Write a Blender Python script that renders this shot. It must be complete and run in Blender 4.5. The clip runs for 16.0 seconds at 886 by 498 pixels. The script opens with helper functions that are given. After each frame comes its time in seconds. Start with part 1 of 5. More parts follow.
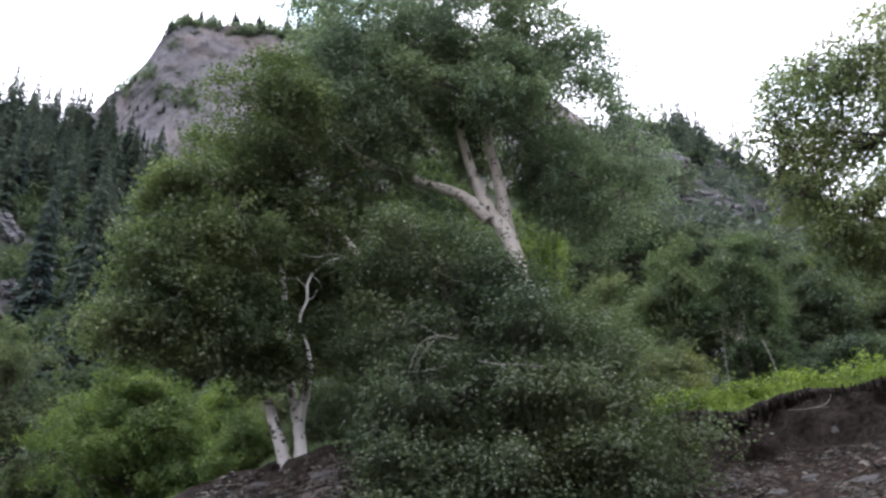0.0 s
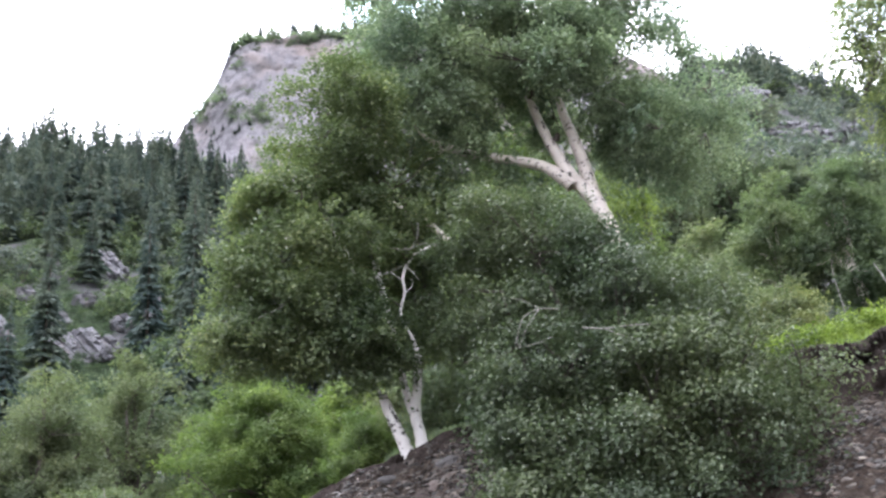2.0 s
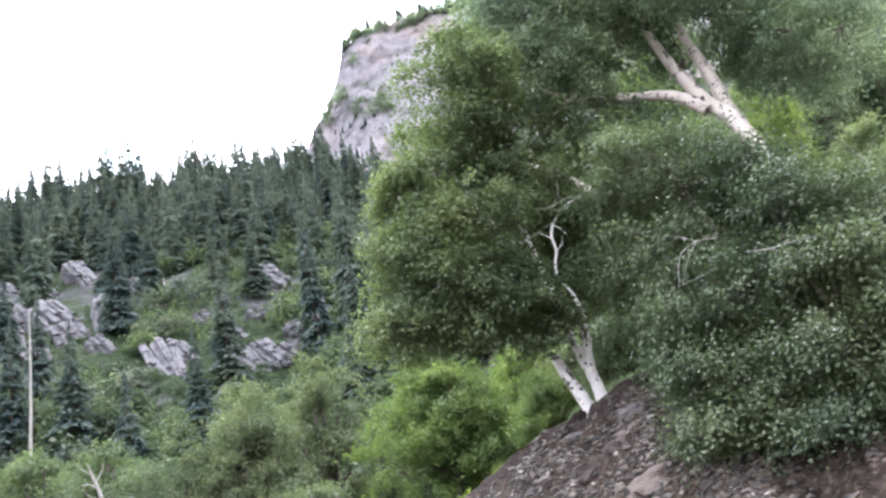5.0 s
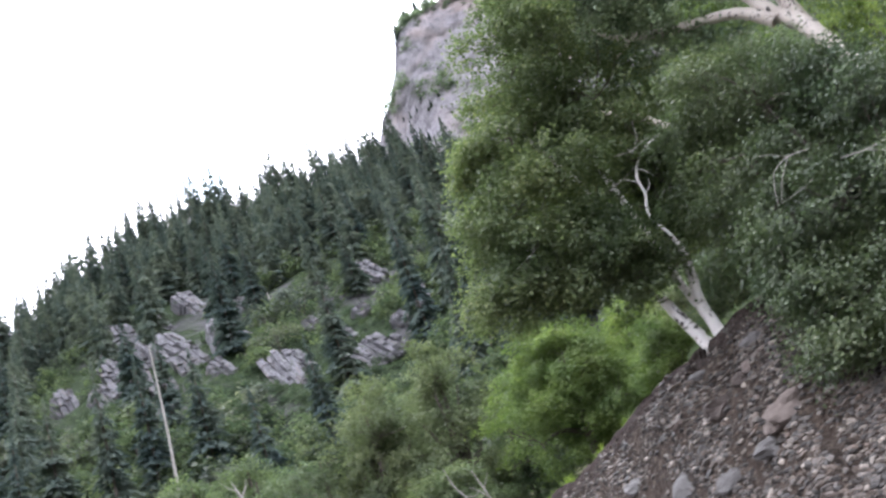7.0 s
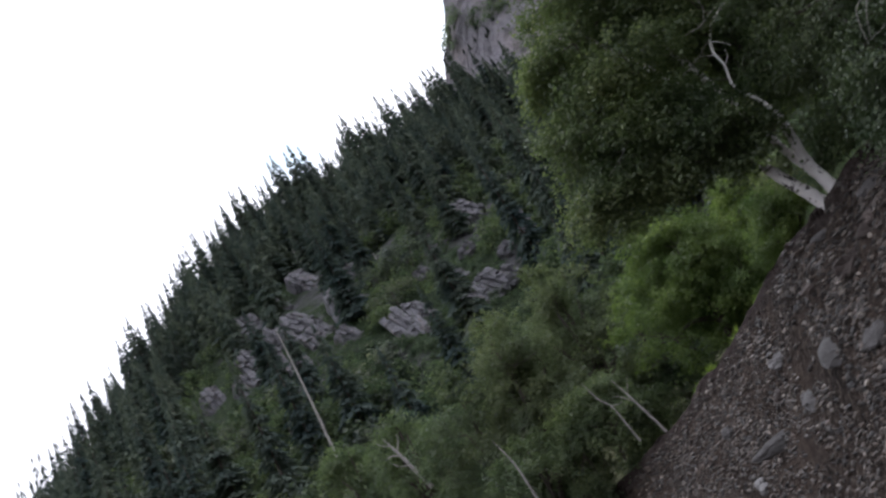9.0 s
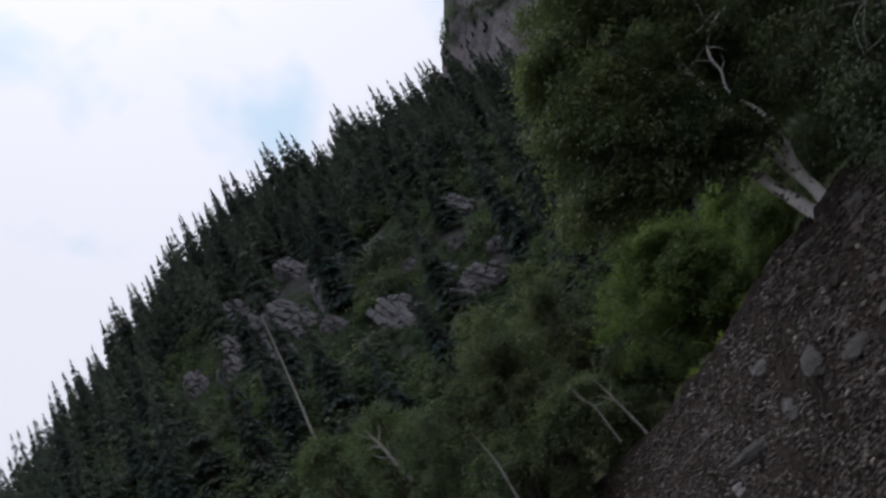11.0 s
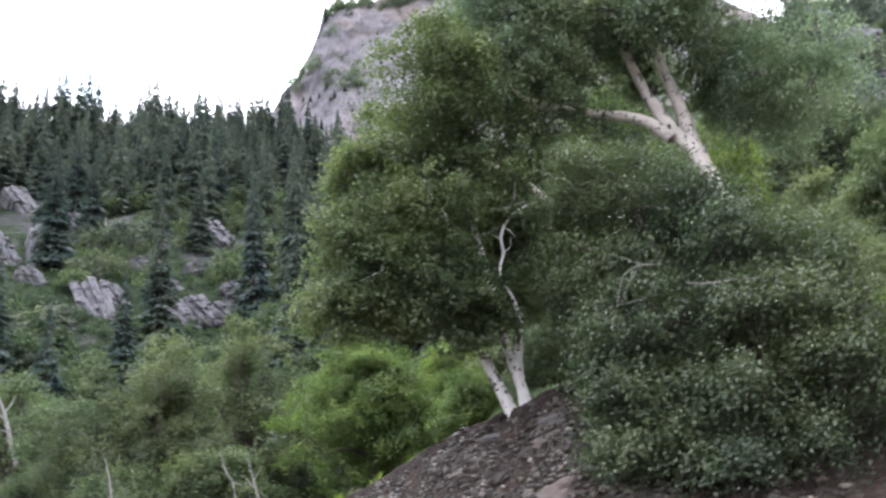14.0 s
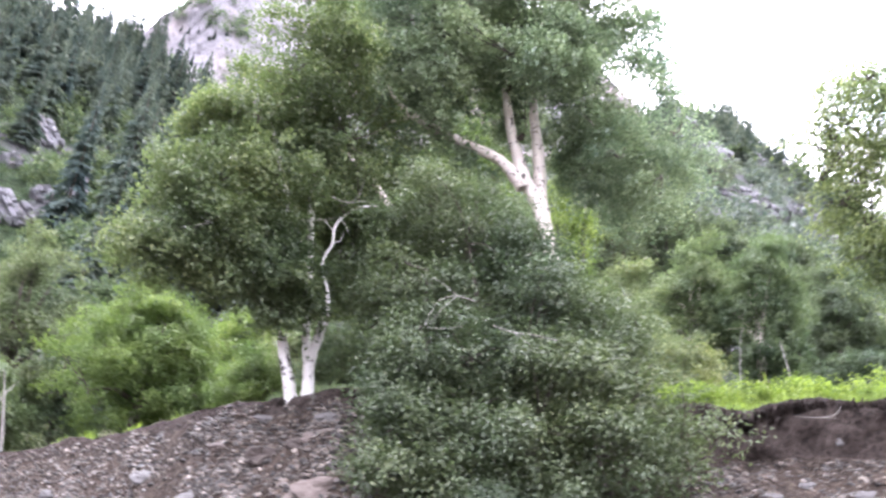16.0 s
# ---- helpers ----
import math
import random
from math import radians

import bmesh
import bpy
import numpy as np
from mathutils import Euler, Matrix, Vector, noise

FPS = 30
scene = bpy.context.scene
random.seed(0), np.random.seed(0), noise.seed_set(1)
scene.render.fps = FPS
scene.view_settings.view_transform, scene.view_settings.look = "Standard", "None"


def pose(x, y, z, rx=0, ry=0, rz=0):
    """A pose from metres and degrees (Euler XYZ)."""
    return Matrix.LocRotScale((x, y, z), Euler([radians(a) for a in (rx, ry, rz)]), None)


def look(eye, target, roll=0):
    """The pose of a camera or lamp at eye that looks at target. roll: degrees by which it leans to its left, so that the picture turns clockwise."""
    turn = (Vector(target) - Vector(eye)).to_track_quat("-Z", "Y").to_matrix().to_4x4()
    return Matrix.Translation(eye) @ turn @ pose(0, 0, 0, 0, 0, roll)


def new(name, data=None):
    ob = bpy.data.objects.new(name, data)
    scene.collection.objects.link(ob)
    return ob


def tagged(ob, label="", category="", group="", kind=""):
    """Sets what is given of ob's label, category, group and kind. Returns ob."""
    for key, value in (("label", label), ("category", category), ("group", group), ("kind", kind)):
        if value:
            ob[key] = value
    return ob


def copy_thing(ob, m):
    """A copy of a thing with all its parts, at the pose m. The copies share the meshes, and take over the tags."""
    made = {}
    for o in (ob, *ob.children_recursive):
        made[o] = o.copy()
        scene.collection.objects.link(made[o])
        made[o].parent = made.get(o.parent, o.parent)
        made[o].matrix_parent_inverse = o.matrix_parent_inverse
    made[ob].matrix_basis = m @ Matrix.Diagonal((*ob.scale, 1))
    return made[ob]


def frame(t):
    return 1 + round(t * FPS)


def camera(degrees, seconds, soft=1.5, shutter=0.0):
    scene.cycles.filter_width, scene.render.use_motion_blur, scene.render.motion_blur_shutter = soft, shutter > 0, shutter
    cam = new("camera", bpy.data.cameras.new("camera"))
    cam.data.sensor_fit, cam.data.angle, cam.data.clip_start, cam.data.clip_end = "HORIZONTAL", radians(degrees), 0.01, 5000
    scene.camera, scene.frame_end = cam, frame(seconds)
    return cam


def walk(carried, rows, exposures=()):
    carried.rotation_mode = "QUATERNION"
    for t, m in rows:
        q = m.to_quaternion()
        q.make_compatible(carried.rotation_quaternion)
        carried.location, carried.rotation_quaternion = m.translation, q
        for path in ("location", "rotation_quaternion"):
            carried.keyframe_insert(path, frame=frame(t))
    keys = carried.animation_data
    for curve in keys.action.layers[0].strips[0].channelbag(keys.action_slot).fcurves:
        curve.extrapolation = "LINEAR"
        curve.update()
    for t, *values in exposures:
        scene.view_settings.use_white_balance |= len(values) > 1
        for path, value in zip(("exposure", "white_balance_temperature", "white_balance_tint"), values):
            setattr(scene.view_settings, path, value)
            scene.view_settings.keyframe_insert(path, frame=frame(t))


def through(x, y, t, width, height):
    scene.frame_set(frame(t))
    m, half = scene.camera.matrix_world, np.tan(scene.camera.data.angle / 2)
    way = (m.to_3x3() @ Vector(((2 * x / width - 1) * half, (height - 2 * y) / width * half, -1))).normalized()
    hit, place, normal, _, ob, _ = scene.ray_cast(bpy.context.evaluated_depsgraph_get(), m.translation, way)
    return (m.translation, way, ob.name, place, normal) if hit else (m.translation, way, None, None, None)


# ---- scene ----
cam = camera(50.7, 16.0, soft=2.5, shutter=0.5)
# seconds, tilt, lean and turn of the hand-held camera, which stays on one spot
EYE = (0.0, 0.0, 1.6)
PATH = [
    (0, 115, 0, -0),
    (0.5, 115.08, 1.19, 2.07),
    (1, 115.1, 2.45, 4.04),
    (1.5, 114.65, 3.91, 6.07),
    (2, 114.17, 5.63, 8.61),
    (2.5, 114.1, 6.55, 10.76),
    (3, 114.15, 7.63, 13.27),
    (3.5, 114.09, 8.42, 15.18),
    (4, 114.08, 9.66, 17.24),
    (4.2, 114.01, 10.2, 18.23),
    (4.9, 113.96, 11.68, 20.99),
    (5.6, 114.05, 13.24, 23.7),
    (6.3, 114.42, 15.86, 27.14),
    (6.5, 114.65, 16.74, 28.12),
    (7, 114.97, 19.35, 31.21),
    (7.5, 115.27, 21.98, 34.84),
    (8, 115.27, 24.64, 38.07),
    (8.5, 115.33, 26.71, 40.75),
    (9, 115.85, 28.85, 43.4),
    (9.2, 115.89, 29.62, 44.46),
    (9.7, 115.99, 30.79, 46.03),
    (10.2, 115.66, 30.53, 45.87),
    (10.7, 115.02, 28.76, 43.81),
    (11.3, 114.03, 24.54, 38.62),
    (11.5, 113.44, 22.48, 36.18),
    (12, 112.82, 18.25, 30.74),
    (12.5, 112.33, 14.49, 26.06),
    (13, 112.11, 10.49, 21.15),
    (13.5, 112.15, 7.82, 17.91),
    (14, 112.3, 4.86, 14.83),
    (14.5, 112.81, 1.8, 10.99),
    (15, 112.28, -1.38, 7.08),
    (15.5, 112.33, -4.27, 3.31),
    (16, 112.63, -7.58, -1.49),
]
EXPOSURES = [(t, stops - 0.14, 5900, 17 + 4 * max(0.0, t - 14)) for t, stops in (
    (0.0, 1.42), (0.5, 1.85), (1.0, 2.05), (2.0, 2.47), (2.5, 2.58), (3.5, 2.84), (4.2, 2.84), (6.5, 2.5), (7.0, 2.3), (8.0, 1.35), (9.0, 0.7), (10.2, 0.0), (11.5, -0.35), (12.0, 0.0), (12.5, 0.4), (13.0, 1.1), (13.5, 1.75), (14.0, 2.17), (15.0, 2.83), (16.0, 3.22))]
walk(cam, [(t, pose(*EYE, rx, ry, rz)) for t, rx, ry, rz in PATH], EXPOSURES)

# ---- overcast evening sky ----
world = bpy.data.worlds.new("overcast_sky")
scene.world = world
world.use_nodes = True
wn, wl = world.node_tree.nodes, world.node_tree.links
sky = wn.new("ShaderNodeTexSky")
sky.sky_type, sky.sun_disc = "NISHITA", False
sky.sun_elevation, sky.sun_rotation = radians(69), radians(-30)
sky.dust_density, sky.air_density = 4.0, 1.0
grey = wn.new("ShaderNodeHueSaturation")
grey.inputs["Saturation"].default_value = 0.12
clouds = wn.new("ShaderNodeTexNoise")
clouds.inputs["Scale"].default_value, clouds.inputs["Detail"].default_value = 3.0, 5.0
spread = wn.new("ShaderNodeMapRange")
spread.inputs["From Min"].default_value, spread.inputs["From Max"].default_value = 0.55, 0.75
spread.inputs["To Min"].default_value, spread.inputs["To Max"].default_value = 0.06, 0.3
wl.new(wn.new("ShaderNodeTexCoord").outputs["Generated"], clouds.inputs["Vector"])
wl.new(clouds.outputs["Fac"], spread.inputs["Value"])
wl.new(spread.outputs["Result"], grey.inputs["Saturation"])
wl.new(sky.outputs["Color"], grey.inputs["Color"])
veil = wn.new("ShaderNodeMix")
veil.data_type = "RGBA"
veil.inputs["Factor"].default_value = 0.5
veil.inputs["B"].default_value = (9.6, 9.5, 9.3, 1)
wl.new(grey.outputs["Color"], veil.inputs["A"])
openings = wn.new("ShaderNodeTexNoise")
openings.inputs["Scale"].default_value, openings.inputs["Detail"].default_value = 4.2, 4.0
edge = wn.new("ShaderNodeMapRange")
edge.inputs["From Min"].default_value, edge.inputs["From Max"].default_value = 0.57, 0.68
blue = wn.new("ShaderNodeMix")
blue.data_type, blue.blend_type = "RGBA", "MULTIPLY"
blue.inputs["B"].default_value = (0.7, 0.86, 0.94, 1)
wl.new(wn["Texture Coordinate"].outputs["Generated"], openings.inputs["Vector"])
wl.new(openings.outputs["Fac"], edge.inputs["Value"])
wl.new(edge.outputs["Result"], blue.inputs["Factor"])
wl.new(veil.outputs["Result"], blue.inputs["A"])
wl.new(blue.outputs["Result"], wn["Background"].inputs["Color"])
wn["Background"].inputs["Strength"].default_value = 0.15

sun_data = bpy.data.lights.new("sun", "SUN")
sun_data.energy, sun_data.angle, sun_data.color = 0.65, radians(60), (1.0, 0.96, 0.9)
sun = new("sun", sun_data)
SUN = Vector((math.sin(radians(-30)) * math.cos(radians(69)), math.cos(radians(-30)) * math.cos(radians(69)), math.sin(radians(69))))
sun.matrix_world = look(Vector((0, 0, 50)) + SUN, (0, 0, 50))


# ---- materials ----
def material(name):
    m = bpy.data.materials.new(name)
    m.use_nodes = True
    return m, m.node_tree.nodes, m.node_tree.links, m.node_tree.nodes["Principled BSDF"]


def noise_node(n, l, scale, detail=4.0, rough=0.55, coords="Object", stretch=None, turn=0):
    tc = n.new("ShaderNodeTexCoord")
    tex = n.new("ShaderNodeTexNoise")
    tex.inputs["Scale"].default_value, tex.inputs["Detail"].default_value, tex.inputs["Roughness"].default_value = scale, detail, rough
    if stretch:
        mp = n.new("ShaderNodeMapping")
        mp.inputs["Scale"].default_value = stretch
        if turn:
            first = n.new("ShaderNodeMapping")
            first.inputs["Rotation"].default_value = (0, radians(turn), 0)
            l.new(tc.outputs[coords], first.inputs["Vector"])
            tc, coords = first, "Vector"
        l.new(tc.outputs[coords], mp.inputs["Vector"])
        l.new(mp.outputs["Vector"], tex.inputs["Vector"])
    else:
        l.new(tc.outputs[coords], tex.inputs["Vector"])
    return tex.outputs["Fac"]


def ramp(n, l, fac, *stops):
    r = n.new("ShaderNodeValToRGB")
    e = r.color_ramp.elements
    while len(e) < len(stops):
        e.new(0.5)
    for el, (pos, col) in zip(e, stops):
        el.position, el.color = pos, (*col, 1)
    l.new(fac, r.inputs["Fac"])
    return r.outputs["Color"]


def mix(n, l, fac, a, b, blend="MIX"):
    m = n.new("ShaderNodeMix")
    m.data_type, m.blend_type = "RGBA", blend
    for sock, v in ((m.inputs["Factor"], fac), (m.inputs["A"], a), (m.inputs["B"], b)):
        if isinstance(v, (int, float)):
            sock.default_value = v
        elif isinstance(v, tuple):
            sock.default_value = (*v, 1)
        else:
            l.new(v, sock)
    return m.outputs["Result"]


def bump(n, l, height, bsdf, strength, distance):
    b = n.new("ShaderNodeBump")
    b.inputs["Strength"].default_value, b.inputs["Distance"].default_value = strength, distance
    l.new(height, b.inputs["Height"])
    l.new(b.outputs["Normal"], bsdf.inputs["Normal"])


def leaf_material(name, dark, mid, light, rough=0.45, through=0.45, patch=0.9, gloss=0.35):
    """Leaves: tone by leaf, by clump and by tree; light passes through the blades."""
    m, n, l, p = material(name)
    geo = n.new("ShaderNodeNewGeometry")
    info = n.new("ShaderNodeObjectInfo")
    mid_dark = tuple(0.75 * a + 0.25 * b for a, b in zip(dark, mid))
    tone = ramp(n, l, geo.outputs["Random Per Island"], (0.0, mid_dark), (0.75, mid), (1.0, tuple(1.1 * a - 0.1 * b for a, b in zip(light, mid))))
    clump = ramp(n, l, noise_node(n, l, patch, 2.0), (0.32, (0.66, 0.72, 0.74)), (0.68, (1.38, 1.28, 1.08)))
    tone = mix(n, l, 1.0, tone, clump, "MULTIPLY")
    own = ramp(n, l, info.outputs["Random"], (0.0, (0.8, 0.84, 0.85)), (1.0, (1.2, 1.14, 1.0)))
    tone = mix(n, l, 1.0, tone, own, "MULTIPLY")
    l.new(tone, p.inputs["Base Color"])
    p.inputs["Roughness"].default_value = rough
    p.inputs["Specular IOR Level"].default_value = gloss
    tr = n.new("ShaderNodeBsdfTranslucent")
    l.new(mix(n, l, 1.0, tone, (1.05, 1.15, 0.82), "MULTIPLY"), tr.inputs["Color"])
    ms = n.new("ShaderNodeMixShader")
    ms.inputs[0].default_value = through
    l.new(p.outputs[0], ms.inputs[1])
    l.new(tr.outputs[0], ms.inputs[2])
    l.new(ms.outputs[0], n["Material Output"].inputs["Surface"])
    return m


def ground_materials():
    # loose gravel and silt of the bank
    g, n, l, p = material("bank_gravel")
    a = noise_node(n, l, 9.0, 6.0, 0.7)
    b = noise_node(n, l, 0.7, 3.0)
    c = ramp(n, l, a, (0.4, (0.0154, 0.012, 0.0103)), (0.52, (0.0463, 0.036, 0.0299)), (0.64, (0.121, 0.097, 0.0804)))
    l.new(mix(n, l, ramp(n, l, b, (0.4, (0, 0, 0)), (0.65, (0.7, 0.7, 0.7))), c, (0.0882, 0.066, 0.053)), p.inputs["Base Color"])
    p.inputs["Roughness"].default_value = 0.95
    p.inputs["Specular IOR Level"].default_value = 0.08
    bump(n, l, a, p, 1.0, 0.2)
    # dark root soil of the cut edge
    s, n, l, p = material("root_soil")
    a = noise_node(n, l, 14.0, 6.0, 0.7)
    l.new(ramp(n, l, a, (0.35, (0.022, 0.0175, 0.0158)), (0.7, (0.076, 0.059, 0.052))), p.inputs["Base Color"])
    p.inputs["Roughness"].default_value = 0.95
    p.inputs["Specular IOR Level"].default_value = 0.08
    bump(n, l, a, p, 1.0, 0.08)
    # grass sward
    t, n, l, p = material("sward")
    a = noise_node(n, l, 11.0, 5.0, 0.7)
    b = noise_node(n, l, 0.35, 3.0)
    c = ramp(n, l, a, (0.3, (0.03, 0.034, 0.016)), (0.7, (0.075, 0.08, 0.034)))
    l.new(mix(n, l, b, c, (0.05, 0.05, 0.028)), p.inputs["Base Color"])
    p.inputs["Roughness"].default_value = 0.95
    p.inputs["Specular IOR Level"].default_value = 0.05
    bump(n, l, a, p, 0.8, 0.08)
    # hillside: low scrub and grass among bare stone
    h, n, l, p = material("hillside_scrub")
    a = noise_node(n, l, 0.9, 6.0, 0.7)
    b = noise_node(n, l, 0.05, 5.0, 0.6)
    c = ramp(n, l, a, (0.3, (0.012, 0.02, 0.01)), (0.55, (0.026, 0.04, 0.018)), (0.75, (0.05, 0.068, 0.032)))
    r = ramp(n, l, noise_node(n, l, 0.35, 6.0, 0.7), (0.3, (0.04, 0.04, 0.043)), (0.7, (0.115, 0.112, 0.116)))
    l.new(mix(n, l, ramp(n, l, b, (0.5, (0, 0, 0)), (0.58, (1, 1, 1))), c, r), p.inputs["Base Color"])
    p.inputs["Roughness"].default_value = 0.95
    p.inputs["Specular IOR Level"].default_value = 0.08
    bump(n, l, a, p, 1.0, 0.8)
    # grey to buff limestone, fissured and bedded; base colour lightened in place of distance haze
    k, n, l, p = material("hazed_cliff_rock")
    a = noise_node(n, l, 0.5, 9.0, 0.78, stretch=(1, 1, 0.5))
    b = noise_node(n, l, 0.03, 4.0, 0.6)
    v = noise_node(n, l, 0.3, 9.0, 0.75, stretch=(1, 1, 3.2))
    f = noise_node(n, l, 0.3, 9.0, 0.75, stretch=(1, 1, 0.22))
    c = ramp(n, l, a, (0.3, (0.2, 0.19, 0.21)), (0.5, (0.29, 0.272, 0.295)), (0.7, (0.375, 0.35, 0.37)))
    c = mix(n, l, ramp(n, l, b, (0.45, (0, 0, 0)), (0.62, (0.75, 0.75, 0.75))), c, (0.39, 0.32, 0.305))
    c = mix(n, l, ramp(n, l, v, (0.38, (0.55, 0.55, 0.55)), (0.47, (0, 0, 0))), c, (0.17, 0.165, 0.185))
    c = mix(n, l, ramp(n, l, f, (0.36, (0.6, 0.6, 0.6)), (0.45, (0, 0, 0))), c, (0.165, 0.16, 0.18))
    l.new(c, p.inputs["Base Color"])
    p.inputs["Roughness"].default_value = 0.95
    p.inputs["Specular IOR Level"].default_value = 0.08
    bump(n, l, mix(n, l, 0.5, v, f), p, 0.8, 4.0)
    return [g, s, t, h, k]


def stone_material():
    m, n, l, p = material("river_stone")
    info = n.new("ShaderNodeObjectInfo")
    geo = n.new("ShaderNodeNewGeometry")
    a = noise_node(n, l, 7.0, 5.0, 0.65)
    add = n.new("ShaderNodeMath")
    l.new(info.outputs["Random"], add.inputs[0])
    l.new(geo.outputs["Random Per Island"], add.inputs[1])
    fr = n.new("ShaderNodeMath")
    fr.operation = "FRACT"
    l.new(add.outputs[0], fr.inputs[0])
    tone = ramp(n, l, fr.outputs[0], (0.0, (0.0176, 0.014, 0.0124)), (0.3, (0.0397, 0.032, 0.0274)), (0.55, (0.0684, 0.055, 0.0462)), (0.72, (0.0772, 0.052, 0.0376)), (0.9, (0.127, 0.106, 0.0898)), (0.98, (0.209, 0.178, 0.15)), (1.0, (0.375, 0.32, 0.27)))
    l.new(mix(n, l, 1.0, tone, ramp(n, l, a, (0.3, (0.45, 0.45, 0.45)), (0.7, (1.12, 1.12, 1.12))), "MULTIPLY"), p.inputs["Base Color"])
    p.inputs["Roughness"].default_value = 0.62
    bump(n, l, a, p, 0.6, 0.03)
    return m


def outcrop_material():
    m, n, l, p = material("layered_rock")
    info = n.new("ShaderNodeObjectInfo")
    tc = n.new("ShaderNodeTexCoord")
    own = n.new("ShaderNodeMapping")
    shift = n.new("ShaderNodeMath")
    shift.operation = "MULTIPLY"
    shift.inputs[1].default_value = 41.0
    l.new(info.outputs["Random"], shift.inputs[0])
    l.new(shift.outputs[0], own.inputs["Location"])
    l.new(tc.outputs["Object"], own.inputs["Vector"])

    def grain(scale, detail, stretch):
        mp, tex = n.new("ShaderNodeMapping"), n.new("ShaderNodeTexNoise")
        mp.inputs["Scale"].default_value = stretch
        tex.inputs["Scale"].default_value, tex.inputs["Detail"].default_value, tex.inputs["Roughness"].default_value = scale, detail, 0.7
        l.new(own.outputs["Vector"], mp.inputs["Vector"])
        l.new(mp.outputs["Vector"], tex.inputs["Vector"])
        return tex.outputs["Fac"]

    a = grain(2.5, 7.0, (2.5, 1.0, 1.0))
    v = grain(2.0, 6.0, (0.8, 2.6, 2.0))
    c = ramp(n, l, a, (0.3, (0.078, 0.075, 0.085)), (0.5, (0.125, 0.12, 0.134)), (0.7, (0.2, 0.192, 0.205)))
    c = mix(n, l, ramp(n, l, grain(1.2, 3.0, (1.0, 0.8, 0.8)), (0.56, (0, 0, 0)), (0.66, (0.6, 0.6, 0.6))), c, (0.16, 0.122, 0.102))
    c = mix(n, l, ramp(n, l, v, (0.4, (0.9, 0.9, 0.9)), (0.48, (0, 0, 0))), c, (0.04, 0.039, 0.044))
    c = mix(n, l, ramp(n, l, grain(1.6, 5.0, (2.2, 1.0, 1.0)), (0.58, (0, 0, 0)), (0.64, (0.9, 0.9, 0.9))), c, (0.045, 0.068, 0.03))
    l.new(c, p.inputs["Base Color"])
    p.inputs["Roughness"].default_value = 0.9
    bump(n, l, v, p, 0.8, 0.2)
    return m


def birch_bark(name, low, high, scars):
    m, n, l, p = material(name)
    band = noise_node(n, l, 5.0, 3.0, 0.6, stretch=(1.0, 1.0, 2.6))
    scar = noise_node(n, l, 6.5, 4.0, 0.7, stretch=(1.0, 1.0, 0.8))
    c = ramp(n, l, noise_node(n, l, 3.0, 5.0), (0.3, low), (0.65, high))
    c = mix(n, l, ramp(n, l, band, (0.62, (0, 0, 0)), (0.66, (0.8, 0.8, 0.8))), c, (0.1, 0.075, 0.06))
    c = mix(n, l, ramp(n, l, scar, (scars, (0, 0, 0)), (scars + 0.025, (1, 1, 1))), c, (0.045, 0.038, 0.034))
    l.new(c, p.inputs["Base Color"])
    p.inputs["Roughness"].default_value = 0.6
    bump(n, l, band, p, 0.5, 0.01)
    return m


def plain_bark(name, dark, light):
    m, n, l, p = material(name)
    a = noise_node(n, l, 8.0, 6.0, 0.7, stretch=(2, 2, 0.5))
    l.new(ramp(n, l, a, (0.3, dark), (0.7, light)), p.inputs["Base Color"])
    p.inputs["Roughness"].default_value = 0.9
    bump(n, l, a, p, 0.8, 0.02)
    return m


GROUND = ground_materials()
STONE = stone_material()
BIRCH = birch_bark("birch_bark", (0.4, 0.345, 0.31), (0.6, 0.535, 0.49), 0.6)
WHITE_BIRCH = birch_bark("white_birch_bark", (0.5, 0.47, 0.455), (0.72, 0.69, 0.67), 0.585)
DARK_BARK = plain_bark("dark_bark", (0.03, 0.024, 0.02), (0.1, 0.082, 0.07))
DEAD_WOOD = plain_bark("weathered_wood", (0.14, 0.13, 0.12), (0.32, 0.3, 0.28))
OUTCROP = outcrop_material()
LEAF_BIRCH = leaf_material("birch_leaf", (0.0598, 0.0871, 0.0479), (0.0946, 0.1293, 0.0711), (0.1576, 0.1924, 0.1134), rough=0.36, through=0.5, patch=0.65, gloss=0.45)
# birch leaf again, its base lightened for sky light on the high crown
LEAF_SKYLIT = leaf_material("skylit_birch_leaf", (0.1366, 0.1795, 0.1284), (0.2154, 0.2642, 0.1927), (0.3257, 0.3704, 0.29), rough=0.36, through=0.5, patch=0.65, gloss=0.45)
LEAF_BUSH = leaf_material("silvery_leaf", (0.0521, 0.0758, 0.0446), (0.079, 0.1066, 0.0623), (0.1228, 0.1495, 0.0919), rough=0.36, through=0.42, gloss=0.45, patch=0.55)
LEAF_POPLAR = leaf_material("poplar_leaf", (0.1042, 0.1354, 0.0726), (0.165, 0.2083, 0.107), (0.2604, 0.3125, 0.168), rough=0.4, through=0.4, patch=0.6, gloss=0.4)
LEAF_YELLOW = leaf_material("yellow_green_leaf", (0.0897, 0.1345, 0.042), (0.1345, 0.1906, 0.0631), (0.1906, 0.2466, 0.0981), rough=0.5, through=0.45)
LEAF_FRESH = leaf_material("fresh_green_leaf", (0.1079, 0.1355, 0.0733), (0.1421, 0.1712, 0.0942), (0.1865, 0.2119, 0.1214), rough=0.5, through=0.4)
# base colour paled and blued to put haze on the far brow trees
LEAF_BROW = leaf_material("hazed_brow_leaf", (0.1125, 0.15, 0.121), (0.1575, 0.2013, 0.1664), (0.2025, 0.2438, 0.2118), rough=0.5, through=0.55)
